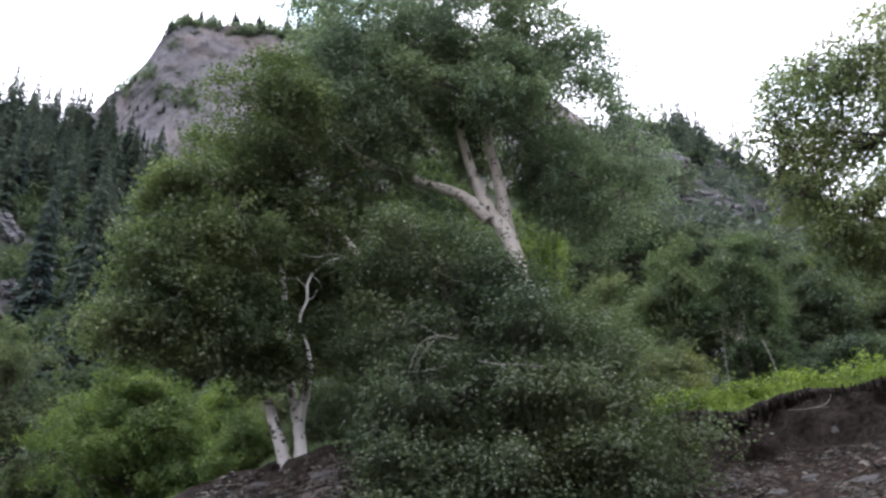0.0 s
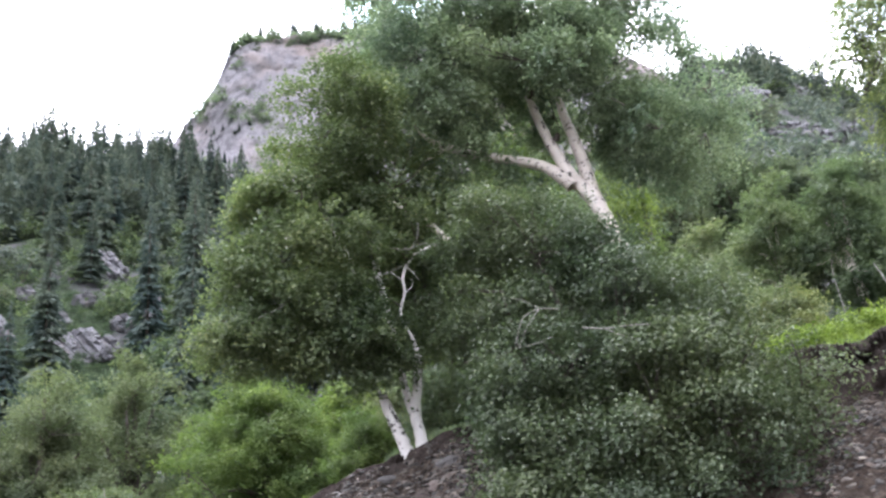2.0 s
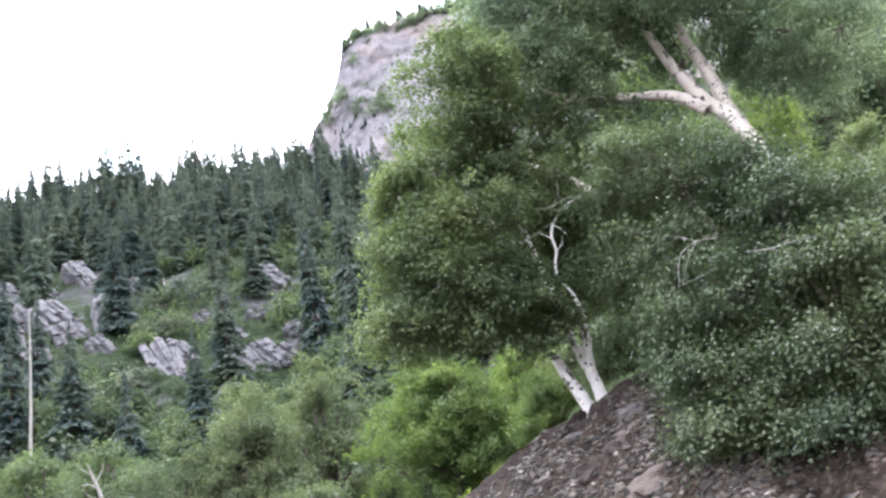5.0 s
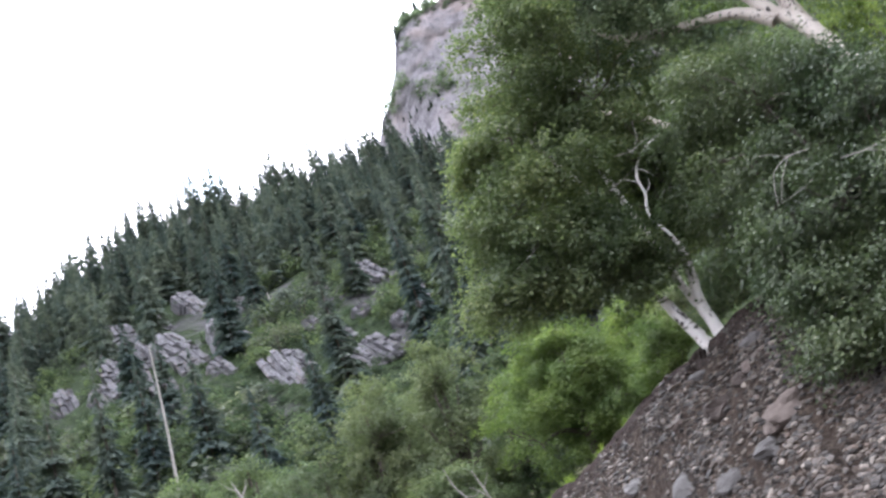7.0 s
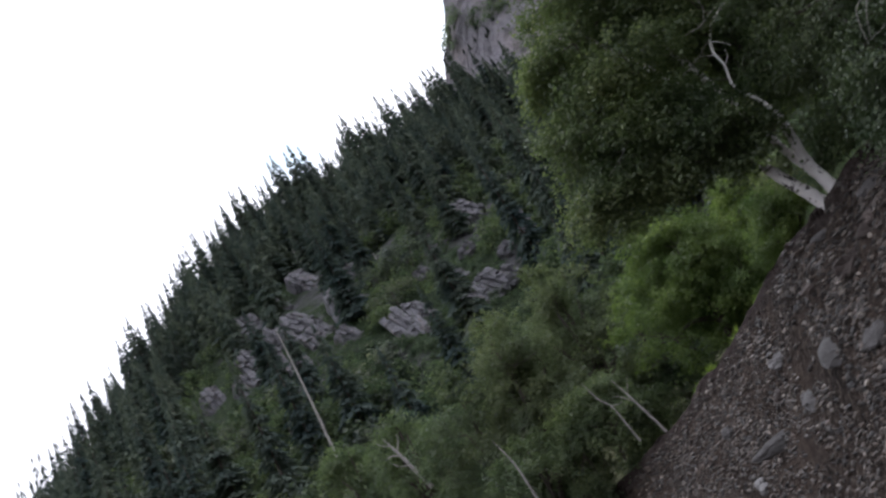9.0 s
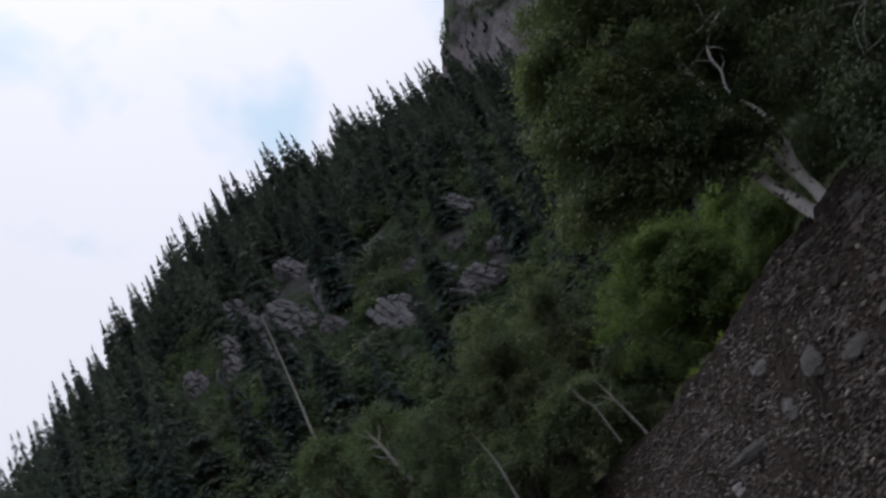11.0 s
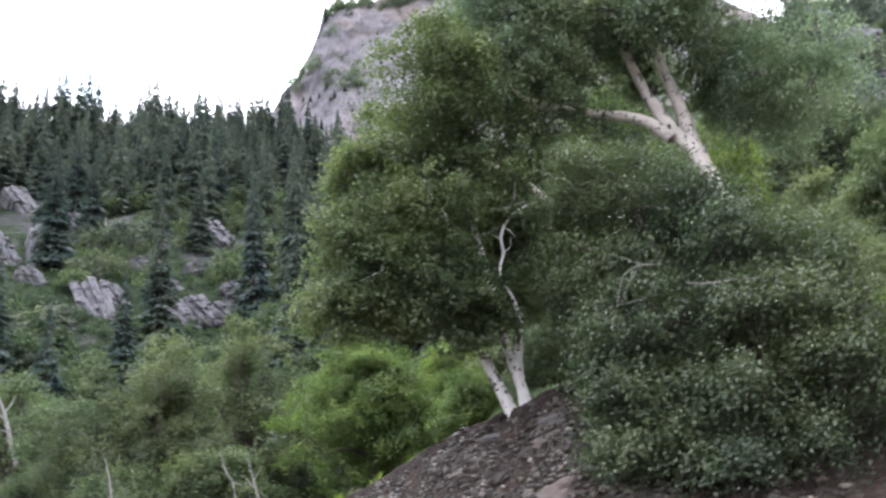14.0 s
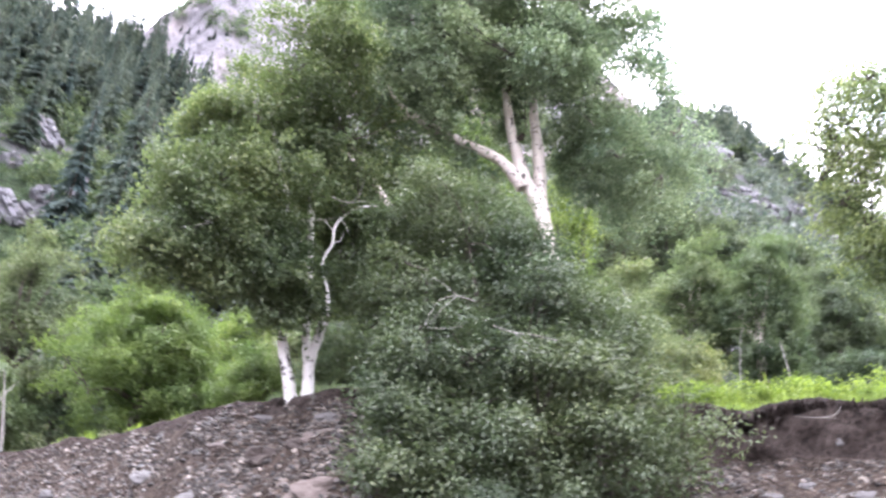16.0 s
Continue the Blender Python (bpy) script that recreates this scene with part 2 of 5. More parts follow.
# hill scrub with distance haze mixed into its leaf colour
LEAF_HILL = leaf_material("hazed_hill_leaf", (0.0681, 0.0839, 0.0832), (0.0968, 0.1136, 0.1076), (0.1369, 0.1511, 0.1365), rough=0.55)
LEAF_SLOPE = leaf_material("slope_leaf", (0.061, 0.0854, 0.061), (0.0805, 0.1098, 0.0756), (0.1074, 0.1366, 0.0927), rough=0.6, gloss=0.1)
LEAF_GREY = leaf_material("grey_green_leaf", (0.0645, 0.0867, 0.0588), (0.0898, 0.1164, 0.0768), (0.1287, 0.1593, 0.1038), rough=0.5)
LEAF_MID = leaf_material("mid_green_leaf", (0.07, 0.0991, 0.0619), (0.0998, 0.1377, 0.083), (0.1515, 0.1898, 0.114), rough=0.5)
# needle colour lightened and turned blue to stand for aerial haze
NEEDLE = leaf_material("hazed_spruce_needle", (0.06, 0.082, 0.084), (0.085, 0.11, 0.1113), (0.115, 0.14, 0.1386), rough=0.7, through=0.2, patch=0.3, gloss=0.04)
GRASS = leaf_material("tall_grass", (0.1167, 0.1712, 0.0365), (0.1751, 0.2472, 0.0566), (0.2509, 0.3359, 0.0913), rough=0.5, through=0.45)


# ---- building blocks ----
rng = np.random.default_rng(7)


def polar(bearing, rise, reach):
    """The place at a bearing and rise (degrees) fitted to the camera's view, at a chosen level reach (metres) from the
    viewpoint.
    """
    a = radians(bearing)
    return Vector((reach * math.sin(a), reach * math.cos(a), EYE[2] + reach * math.tan(radians(rise))))


def mesh_of(name, verts, faces, mat, smooth=False):
    """A mesh from vertex and face arrays (all faces of one size)."""
    me = bpy.data.meshes.new(name)
    verts, faces = np.asarray(verts, np.float32), np.asarray(faces, np.int32)
    me.vertices.add(len(verts))
    me.vertices.foreach_set("co", verts.ravel())
    k = faces.shape[1]
    me.loops.add(faces.size)
    me.loops.foreach_set("vertex_index", faces.ravel())
    me.polygons.add(len(faces))
    me.polygons.foreach_set("loop_start", np.arange(0, faces.size, k, dtype=np.int32))
    me.polygons.foreach_set("use_smooth", np.full(len(faces), smooth))
    for m in mat if isinstance(mat, list) else [mat]:
        me.materials.append(m)
    me.update(calc_edges=True)
    return me


def part(name, me, parent, label=""):
    ob = new(name, me)
    ob.parent = parent
    return tagged(ob, label)


def thing(name, place, label, category, group=""):
    ob = new(name)
    ob.location = place
    return tagged(ob, label, category, group)


def tube(paths, sides=9, rough=0.06):
    """Tapered round limbs. paths: lists of (place, radius). Returns vertices and quads."""
    vs, fs, base = [], [], 0
    for path in paths:
        # rounded polyline
        pts = np.array([p[0] for p in path], float)
        rad = np.array([p[1] for p in path], float)
        t = np.arange(len(pts))
        tt = np.linspace(0, len(pts) - 1, max(2, 5 * (len(pts) - 1) + 1))
        sm = np.stack([np.interp(tt, t, pts[:, k]) for k in range(3)], 1)
        if len(sm) > 4:
            for _ in range(3):
                sm[1:-1] = 0.25 * sm[:-2] + 0.5 * sm[1:-1] + 0.25 * sm[2:]
        rr = np.interp(tt, t, rad)
        d = np.gradient(sm, axis=0)
        d /= np.linalg.norm(d, axis=1)[:, None] + 1e-9
        ref = np.array([0.31, 0.87, 0.38])
        u = np.cross(d, ref)
        u /= np.linalg.norm(u, axis=1)[:, None] + 1e-9
        w = np.cross(d, u)
        ang = np.arange(sides) * 2 * np.pi / sides
        wob = 1 + rough * rng.standard_normal((len(sm), sides))
        ring = sm[:, None] + (rr[:, None] * wob)[..., None] * (np.cos(ang)[None, :, None] * u[:, None] + np.sin(ang)[None, :, None] * w[:, None])
        vs.append(ring.reshape(-1, 3))
        i, j = np.meshgrid(np.arange(len(sm) - 1), np.arange(sides), indexing="ij")
        k = (j + 1) % sides
        fs.append(np.stack([i * sides + j, i * sides + k, (i + 1) * sides + k, (i + 1) * sides + j], -1).reshape(-1, 4) + base)
        base += len(sm) * sides
    return np.concatenate(vs), np.concatenate(fs)


def leaf_blades(centre, along, side, length, width, fold=0.25):
    """Folded leaf blades, two triangles each."""
    along = along / (np.linalg.norm(along, axis=1)[:, None] + 1e-9)
    side = side - along * (side * along).sum(1)[:, None]
    side /= np.linalg.norm(side, axis=1)[:, None] + 1e-9
    up = np.cross(along, side)
    L, w = length[:, None], width[:, None]
    a, b = centre - along * L * 0.5, centre + along * L * 0.5
    mid = centre - along * L * 0.08 + up * w * fold
    v = np.stack([a, mid + side * w * 0.5, b, mid - side * w * 0.5], 1).reshape(-1, 3)
    k = np.arange(len(centre))[:, None] * 4
    f = np.concatenate([k + [[0, 2, 1]], k + [[0, 3, 2]]], 1).reshape(-1, 3)
    return v, f


def foliage(blobs, sprays, per_spray, leaf, spray_size=0.34, droop=0.5, shell=0.5, seed=1, uneven=0.3, clump=0.5, gather=9, hang=0.45, gaps=0.4):
    """Leafy sprays on arching twigs, gathered in clumps of many sizes through ellipsoids, with hollows between them.
    blobs: (centre, radii, weight). Returns vertices, triangles and the sprays' places."""
    r = np.random.default_rng(seed)
    wts = np.array([b[2] * (b[1][0] * b[1][2] + 0.5 * b[1][1] * b[1][2]) for b in blobs])
    clumps = max(8, int(1.5 * sprays / gather))
    pick = r.choice(len(blobs), clumps, p=wts / wts.sum())
    cen = np.array([tuple(b[0]) for b in blobs])[pick]
    rad = np.array([b[1] for b in blobs])[pick]
    d = r.standard_normal((clumps, 3))
    d /= np.linalg.norm(d, axis=1)[:, None]
    lump = np.array([noise.noise(Vector(q * 2.2) + Vector(c * 0.7)) for q, c in zip(d, cen)])
    depth = (shell + (1 - shell) * r.random(clumps) ** 0.5) * (1 + uneven * 1.5 * lump)
    hub = cen + d * rad * depth[:, None]
    # hollows: no clumps where a coarse noise dips
    open_air = np.array([noise.noise(Vector(q) * (0.36 / clump)) + 0.4 * noise.noise(Vector(q) * (0.9 / clump)) for q in hub])
    kept = open_air > -gaps
    if kept.sum() > 6:
        hub, d = hub[kept], d[kept]
    clumps = len(hub)
    size_c = clump * (0.45 + 1.0 * r.random(clumps) ** 1.4)
    own = r.choice(clumps, sprays, p=size_c ** 1.8 / (size_c ** 1.8).sum())
    e = r.standard_normal((sprays, 3))
    e /= np.linalg.norm(e, axis=1)[:, None]
    e[:, 2] = 0.7 * np.abs(e[:, 2]) - 0.2
    pos = hub[own] + e * (size_c[own] * (0.15 + 0.7 * r.random(sprays)))[:, None]
    out = d[own] * 0.6 + e * 0.9 + r.standard_normal((sprays, 3)) * 0.3
    out[:, 2] += 0.25 - droop * r.random(sprays)
    out /= np.linalg.norm(out, axis=1)[:, None]
    n = sprays * per_spray
    s = np.repeat(np.arange(sprays), per_spray)
    u = r.random(n)
    size = (spray_size * (0.7 + 1.1 * r.random(sprays)))[s]
    c = pos[s] + out[s] * (u * size)[:, None] + r.standard_normal((n, 3)) * (leaf * 0.5 + size * 0.13)[:, None]
    c[:, 2] -= hang * size * u * u
    # blades face up and outwards, unevenly, and hang at the twig's end
    face = out[s] * 0.55 + r.standard_normal((n, 3)) * 0.45
    face[:, 2] += 0.7
    face /= np.linalg.norm(face, axis=1)[:, None]
    along = out[s] * 0.5 + r.standard_normal((n, 3)) * 0.7
    along[:, 2] -= 0.35
    along -= face * (along * face).sum(1)[:, None]
    length = leaf * (0.65 + 0.7 * r.random(n))
    return (*leaf_blades(c, along, np.cross(face, along), length, length * (0.62 + 0.25 * r.random(n))), pos)


def twigs(pos, roots, share=0.25, seed=3, thick=0.012):
    """Thin twigs from some sprays back towards the limb points."""
    r = np.random.default_rng(seed)
    idx = r.choice(len(pos), int(len(pos) * share), replace=False)
    roots = np.asarray([tuple(q) for q in roots])
    out = []
    for i in idx:
        q = pos[i]
        near = roots[np.argmin(((roots - q) ** 2).sum(1))]
        reach = min(1.0, 0.9 / (np.linalg.norm(near - q) + 1e-6))
        b = q + (near - q) * reach
        mid = (q + b) / 2 + r.standard_normal(3) * 0.07
        out.append([(b, thick), (mid, thick * 0.8), (q, thick * 0.35)])
    return out


# ---- ground: one sheet from the stream bed over the bank and hillsides to the far horizon ----
NB = np.array([-180, -120, -75, -60, -45, -30, -23, -15, -10, -5, 5, 16, 21, 26, 40, 60, 100, 180.0])
EDGE_R = np.array([60, 60, 50, 42, 33, 24, 20, 15.2, 13.2, 12.5, 12, 11.8, 11.5, 11.5, 12, 14, 30, 60])
EDGE_Z = np.array([1.5, 1.5, 2.5, 2.9, 3.2, 3.6, 3.95, 4.4, 4.45, 4.58, 4.6, 4.56, 4.66, 4.68, 4.7, 4.55, 3, 1.5])
CUT = np.array([0, 0, 0, 0, 0, 0, 0, 0, 0, 0, 0.4, 1, 1, 1, 1, 0.6, 0, 0])


def tan_deg(a):
    return np.tan(np.radians(a))


def ground_nodes(az):
    """Reach and height of the profile's turning points, bearing by bearing."""
    re, ze, cut = (np.interp(az, NB, q) for q in (EDGE_R, EDGE_Z, CUT))
    wob = np.array([noise.noise((a * 0.35, 3.1, 0)) * 0.35 + noise.noise((a * 1.3, 9.1, 0)) * 0.12 for a in az])
    re = re + wob
    rb = np.interp(az, [-180, -60, -23, -10, 5, 15, 40, 180], [150, 75, 66, 52, 48, 45, 45, 150])
    zb = EYE[2] + rb * tan_deg(np.interp(az, [-180, -70, -45, -23, -10, 5, 15, 40, 180], [2, 8, 9, 8, 12, 13.6, 15.4, 14.4, 2]))
    rs = np.interp(az, [-180, -60, -23, -14, 0, 12, 40, 180], [500, 200, 190, 190, 220, 300, 300, 500])
    es = np.interp(az, [-180, -120, -80, -62, -58, -55, -50, -45, -40, -30, -24, -22, -18, -12, 0, 8, 12.5, 16.5, 20, 22, 27, 40, 60, 100, 180],
                   [4, 5, 9, 15.5, 18, 20.4, 24.1, 26.9, 28.2, 28.8, 28.6, 28.0, 26, 23.5, 23, 26, 32.4, 30.9, 28.6, 27.1, 24, 18, 12, 6, 4])
    zs = EYE[2] + rs * tan_deg(es)
    rf = np.interp(az, [-180, -30, 8, 14, 180], [700, 400, 400, 420, 700])
    ef = np.interp(az, [-180, -60, -30, -24, -10, 4, 12, 16, 30, 180], [3, 8, 20, 27.5, 28, 28.5, 27, 24, 15, 3])
    rt = rf + np.interp(az, [-30, -20, 4, 14], [40, 16, 18, 40])
    et = np.interp(az, [-180, -60, -30, -25, -23.1, -22.2, -21.6, -20.9, -20.3, -19.5, -18.5, -14.5, -10, 0, 6, 12, 16, 30, 180],
                   [3, 8, 22, 29.2, 32.1, 32.8, 33.9, 34.7, 36.0, 36.7, 37.0, 37.4, 37.6, 37.0, 35.4, 31, 25, 15, 3])
    return re, ze, cut, rb, zb, rs, zs, rf, EYE[2] + rf * tan_deg(ef), rt, EYE[2] + rt * tan_deg(et)


SEGMENTS = (8, 44, 10, 34, 56, 30, 84, 6, 8)


def build_ground():
    az = np.concatenate([np.arange(-180, -66, 3.0), np.arange(-66, 44, 0.29), np.arange(44, 179.5, 3.0), [180.0]])
    re, ze, cut, rb, zb, rs, zs, rf, zf, rt, zt = ground_nodes(az)
    toe = re - 1.42 * ze
    # the top of the bank: a raw, steep lip of soil over the loose slope
    lip = np.interp(cut, [0, 1], [0.3, 0.62])
    lip_r = re - np.interp(cut, [0, 1], [0.28, 0.16])
    knots_r = np.stack([0 * re, toe, lip_r, re, rb, rs, rf, rt, rt + 260, 0 * re + 4600], 0)
    knots_z = np.stack([0 * re, 0 * re + 0.15, ze - lip, ze, zb, zs, zf, zt, zt * 0.93, 0 * re], 0)
    rows_r, rows_z, seg = [], [], []
    for s, count in enumerate(SEGMENTS):
        t = np.arange(count) / count
        if s == 3:
            t = t ** 1.7
        if s == 4:
            t = t ** 1.15
        rows_r.append(knots_r[s][None] + t[:, None] * (knots_r[s + 1] - knots_r[s])[None])
        rows_z.append(knots_z[s][None] + t[:, None] * (knots_z[s + 1] - knots_z[s])[None])
        seg += [s] * count
    rows_r.append(knots_r[-1][None])
    rows_z.append(knots_z[-1][None])
    seg.append(len(SEGMENTS) - 1)
    R, Z, seg = np.concatenate(rows_r), np.concatenate(rows_z), np.array(seg)
    # the valley floor behind the lip is lowered to stay hidden from the camera
    past = np.clip((R - re) / (rb - re), 0, 1)
    Z -= 0.9 * np.interp(az, [-60, -27, -14, -10.5], [0, 1, 1, 0]) * np.clip((R - re) / 2.5, 0, 1) * (1 - past)
    A = np.radians(np.broadcast_to(az, R.shape)).copy()
    X, Y = R * np.sin(A), R * np.cos(A)
    # unevenness, coarser further out
    amp = np.array([0.02, 0.13, 0.1, 0.12, 1.6, 3.0, 3.2, 2.5, 10])[seg]
    scale = np.array([1.5, 1.1, 2.2, 0.6, 0.09, 0.05, 0.045, 0.05, 0.004])[seg]
    for i in range(R.shape[0]):
        for j in range(R.shape[1]):
            v = Vector((X[i, j], Y[i, j], Z[i, j])) * scale[i]
            k = noise.fractal(v, 0.9, 2.1, 4)
            if seg[i] == 6:
                k += 0.6 * noise.noise(Vector((X[i, j] * 0.09, Y[i, j] * 0.09, Z[i, j] * 0.02)))
                k += 0.35 * math.floor(2.5 * noise.noise(Vector((X[i, j] * 0.02, Y[i, j] * 0.02, Z[i, j] * 0.09))) + 0.5)
                k += 1.3 * (0.35 - abs(noise.noise(Vector((X[i, j] * 0.07, Y[i, j] * 0.07, Z[i, j] * 0.018 + 7)))))
                k += 0.9 * (0.3 - abs(noise.noise(Vector((X[i, j] * 0.22, Y[i, j] * 0.22, Z[i, j] * 0.06))))) + 0.6 * noise.noise(Vector((X[i, j] * 0.4, Y[i, j] * 0.4, Z[i, j] * 0.5)))
                R[i, j] += amp[i] * 1.0 * k
            elif seg[i] == 2:
                R[i, j] += amp[i] * 1.6 * k
                Z[i, j] += amp[i] * 0.3 * k
            else:
                Z[i, j] += amp[i] * k
    X, Y = R * np.sin(A), R * np.cos(A)
    nr, nc = R.shape
    V = np.stack([X, Y, Z], -1).reshape(-1, 3)
    i, j = np.meshgrid(np.arange(nr - 1), np.arange(nc - 1), indexing="ij")
    F = np.stack([i * nc + j, i * nc + j + 1, (i + 1) * nc + j + 1, (i + 1) * nc + j], -1).reshape(-1, 4)
    me = mesh_of("ground", V, F, GROUND, smooth=True)
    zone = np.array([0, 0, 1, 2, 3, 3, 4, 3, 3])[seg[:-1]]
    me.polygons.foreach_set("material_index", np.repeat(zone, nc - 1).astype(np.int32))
    ob = new("ground", me)
    tagged(ob, "stony stream bank with grass terrace below wooded mountain slopes", "ground", kind="structure")
    return ob, az, R, Z


ground, G_AZ, G_R, G_Z = build_ground()
LIP_R = G_R[sum(SEGMENTS[:3])]


def ground_z(bearing, reach):
    """Height of the ground sheet."""
    j = np.clip(np.searchsorted(G_AZ, bearing), 1, len(G_AZ) - 1)
    f = (bearing - G_AZ[j - 1]) / (G_AZ[j] - G_AZ[j - 1])
    return float((1 - f) * np.interp(reach, G_R[:, j - 1], G_Z[:, j - 1]) + f * np.interp(reach, G_R[:, j], G_Z[:, j]))


def on_ground(bearing, reach, sink=0.0):
    a = radians(bearing)
    return Vector((reach * math.sin(a), reach * math.cos(a), ground_z(bearing, reach) - sink))


def brow(bearing, near, far):
    """Reach of the highest-standing point of the ground between two reaches."""
    q = np.arange(near, far, 0.5)
    return float(q[np.argmax([(ground_z(bearing, r) - EYE[2]) / r for r in q])])


def meet(bearing, rise, start, stop=420.0, step=0.5):
    """Reach at which a line of sight first meets the ground."""
    reach = start
    while reach < stop and ground_z(bearing, reach) < polar(bearing, rise, reach).z:
        reach += step
    return reach


def blob(bearing, rise, reach, half_bearing, half_rise, deep, weight=1.0):
    """An ellipsoid of foliage, its half sizes in degrees seen from the viewpoint and metres in depth."""
    c = polar(bearing, rise, reach)
    w = reach * radians(half_bearing)
    h = reach * radians(half_rise) / math.cos(radians(rise)) ** 2
    return c, (max(w, 0.1), deep, max(h, 0.1)), weight


def build_tree(name, base, label, limbs, bark, crowns, leaf_mat, sprays, per_spray, leaf, spray_size=0.34, seed=1, group="", twig_share=0.2, shell=0.45, twig_mat=None, droop=0.5, uneven=0.3, clump=0.5, gather=20, hang=0.45, gaps=0.4):
    """A tree: trunk and limbs as tubes, and a crown of many leaf blades on sprays, with twigs."""
    t = thing(name, base, label, "tree" if "thicket" not in name else "shrub", group)
    o = Vector(base)
    first = True
    roots = []
    for limb in limbs:
        pts = [(Vector(p) - o, r) for p, r in limb]
        roots += [p for p, r in pts[len(pts) // 3:]]
        wood = mesh_of("limb", *tube([pts], 10), bark, True)
        if first:
            trunk = part("trunk", wood, t)
        else:
            part("limb", wood, trunk)
        first = False
    blobs = [(c - o, r, w) for c, r, w in crowns]
    v, f, pos = foliage(blobs, sprays, per_spray, leaf, spray_size, seed=seed, shell=shell, droop=droop, uneven=uneven, clump=clump, gather=gather, hang=hang, gaps=gaps)
    part("crown", mesh_of("crown", v, f, leaf_mat), t)
    if twig_share:
        tagged(part("twigwork", mesh_of("twigwork", *tube(twigs(pos, roots + [b[0] for b in blobs], twig_share, seed), 4), twig_mat or DARK_BARK, True), t), kind="stuff")
    return t


def limb_path(reach, *nodes):
    """A limb through (bearing, rise, radius[, reach])."""
    return [(polar(n[0], n[1], n[3] if len(n) > 3 else reach), n[2]) for n in nodes]


# ---- the two-stemmed white birch on the lip of the bank ----
build_tree(
    "birch_tree", on_ground(-9.2, 13.35, 0.1), "white-stemmed birch with broad green crown on the bank's edge",
    [limb_path(13.35, (-8.55, 11.4, 0.115), (-8.7, 12.8, 0.09), (-8.9, 14.4, 0.078), (-8.55, 16.3, 0.07), (-8.4, 17.7, 0.06), (-8.5, 18.1, 0.04), (-8.65, 18.9, 0.022), (-9.3, 20.0, 0.019), (-9.25, 20.8, 0.021), (-8.85, 21.6, 0.021), (-9.0, 22.6, 0.024), (-8.5, 23.5, 0.025), (-7.7, 24.1, 0.024), (-6.2, 24.4, 0.018)),
     limb_path(13.35, (-9.4, 11.3, 0.105), (-9.7, 12.4, 0.09), (-10.25, 13.8, 0.084), (-10.75, 15.2, 0.074), (-10.85, 15.45, 0.055)),
     limb_path(13.38, (-10.95, 15.2, 0.03), (-11.0, 15.6, 0.022), (-11.05, 15.95, 0.004)),
     limb_path(13.3, (-10.6, 15.2, 0.035), (-10.66, 15.55, 0.02), (-10.62, 15.75, 0.004)),
     limb_path(13.45, (-8.9, 13.4, 0.05), (-9.25, 15.0, 0.055), (-9.5, 16.4, 0.055), (-10, 20, 0.05, 13.8), (-11, 25, 0.05, 14), (-11, 31, 0.03, 14)),
     limb_path(13.8, (-10, 19.8, 0.05), (-11.5, 22, 0.045), (-14.5, 28, 0.03)),
     limb_path(13.3, (-10.5, 19, 0.04, 13.7), (-14, 21, 0.03), (-18, 21.5, 0.012)),
     limb_path(12.6, (-18.5, 20.6, 0.008), (-17.6, 20.9, 0.012), (-16.6, 21.4, 0.012))],
    WHITE_BIRCH,
    [blob(-20.0, 20.3, 12.9, 2.7, 1.9, 0.8), blob(-18.0, 18.8, 13, 2.6, 1.5, 0.8), blob(-15.0, 19.8, 13, 3.4, 2.5, 1.2), blob(-19.6, 23.0, 13, 1.7, 1.2, 0.7),
     blob(-16.8, 23.8, 13.1, 2.8, 2.2, 1.1), blob(-17.7, 27.0, 13.2, 1.9, 1.5, 0.9), blob(-13.2, 24.4, 13, 3.4, 3.1, 1.3), blob(-15.4, 28.2, 13.1, 2.4, 2.0, 1.0),
     blob(-13.0, 20.6, 12.9, 2.3, 2.2, 1.0), blob(-14.0, 31.0, 13.2, 2.1, 2.1, 1.0), blob(-12.0, 33.4, 13.3, 2.3, 1.7, 1.0), blob(-11.0, 31.6, 13.3, 3.0, 2.6, 1.2), blob(-9, 28, 13.5, 3.2, 2.8, 1.2),
     blob(-7.4, 21.4, 14.7, 3.2, 2.8, 0.8), blob(-11.0, 18.7, 12.8, 1.1, 0.9, 0.5), blob(-13.2, 17.8, 12.9, 2.2, 1.0, 0.7), blob(-11.3, 17.5, 12.7, 1.3, 1.1, 0.35), blob(-9.9, 18.3, 12.9, 0.7, 0.9, 0.25), blob(-8.9, 19.1, 12.9, 0.6, 0.7, 0.2, 2.0), blob(-8.4, 21.5, 15.2, 3.0, 3.4, 0.7, 1.6), blob(-11.5, 26, 14.6, 3.6, 3.2, 0.6, 1.0), blob(-7.2, 26, 15.0, 2.6, 2.2, 0.8)],
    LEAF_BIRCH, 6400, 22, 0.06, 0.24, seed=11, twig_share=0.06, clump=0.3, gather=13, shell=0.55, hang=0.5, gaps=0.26)

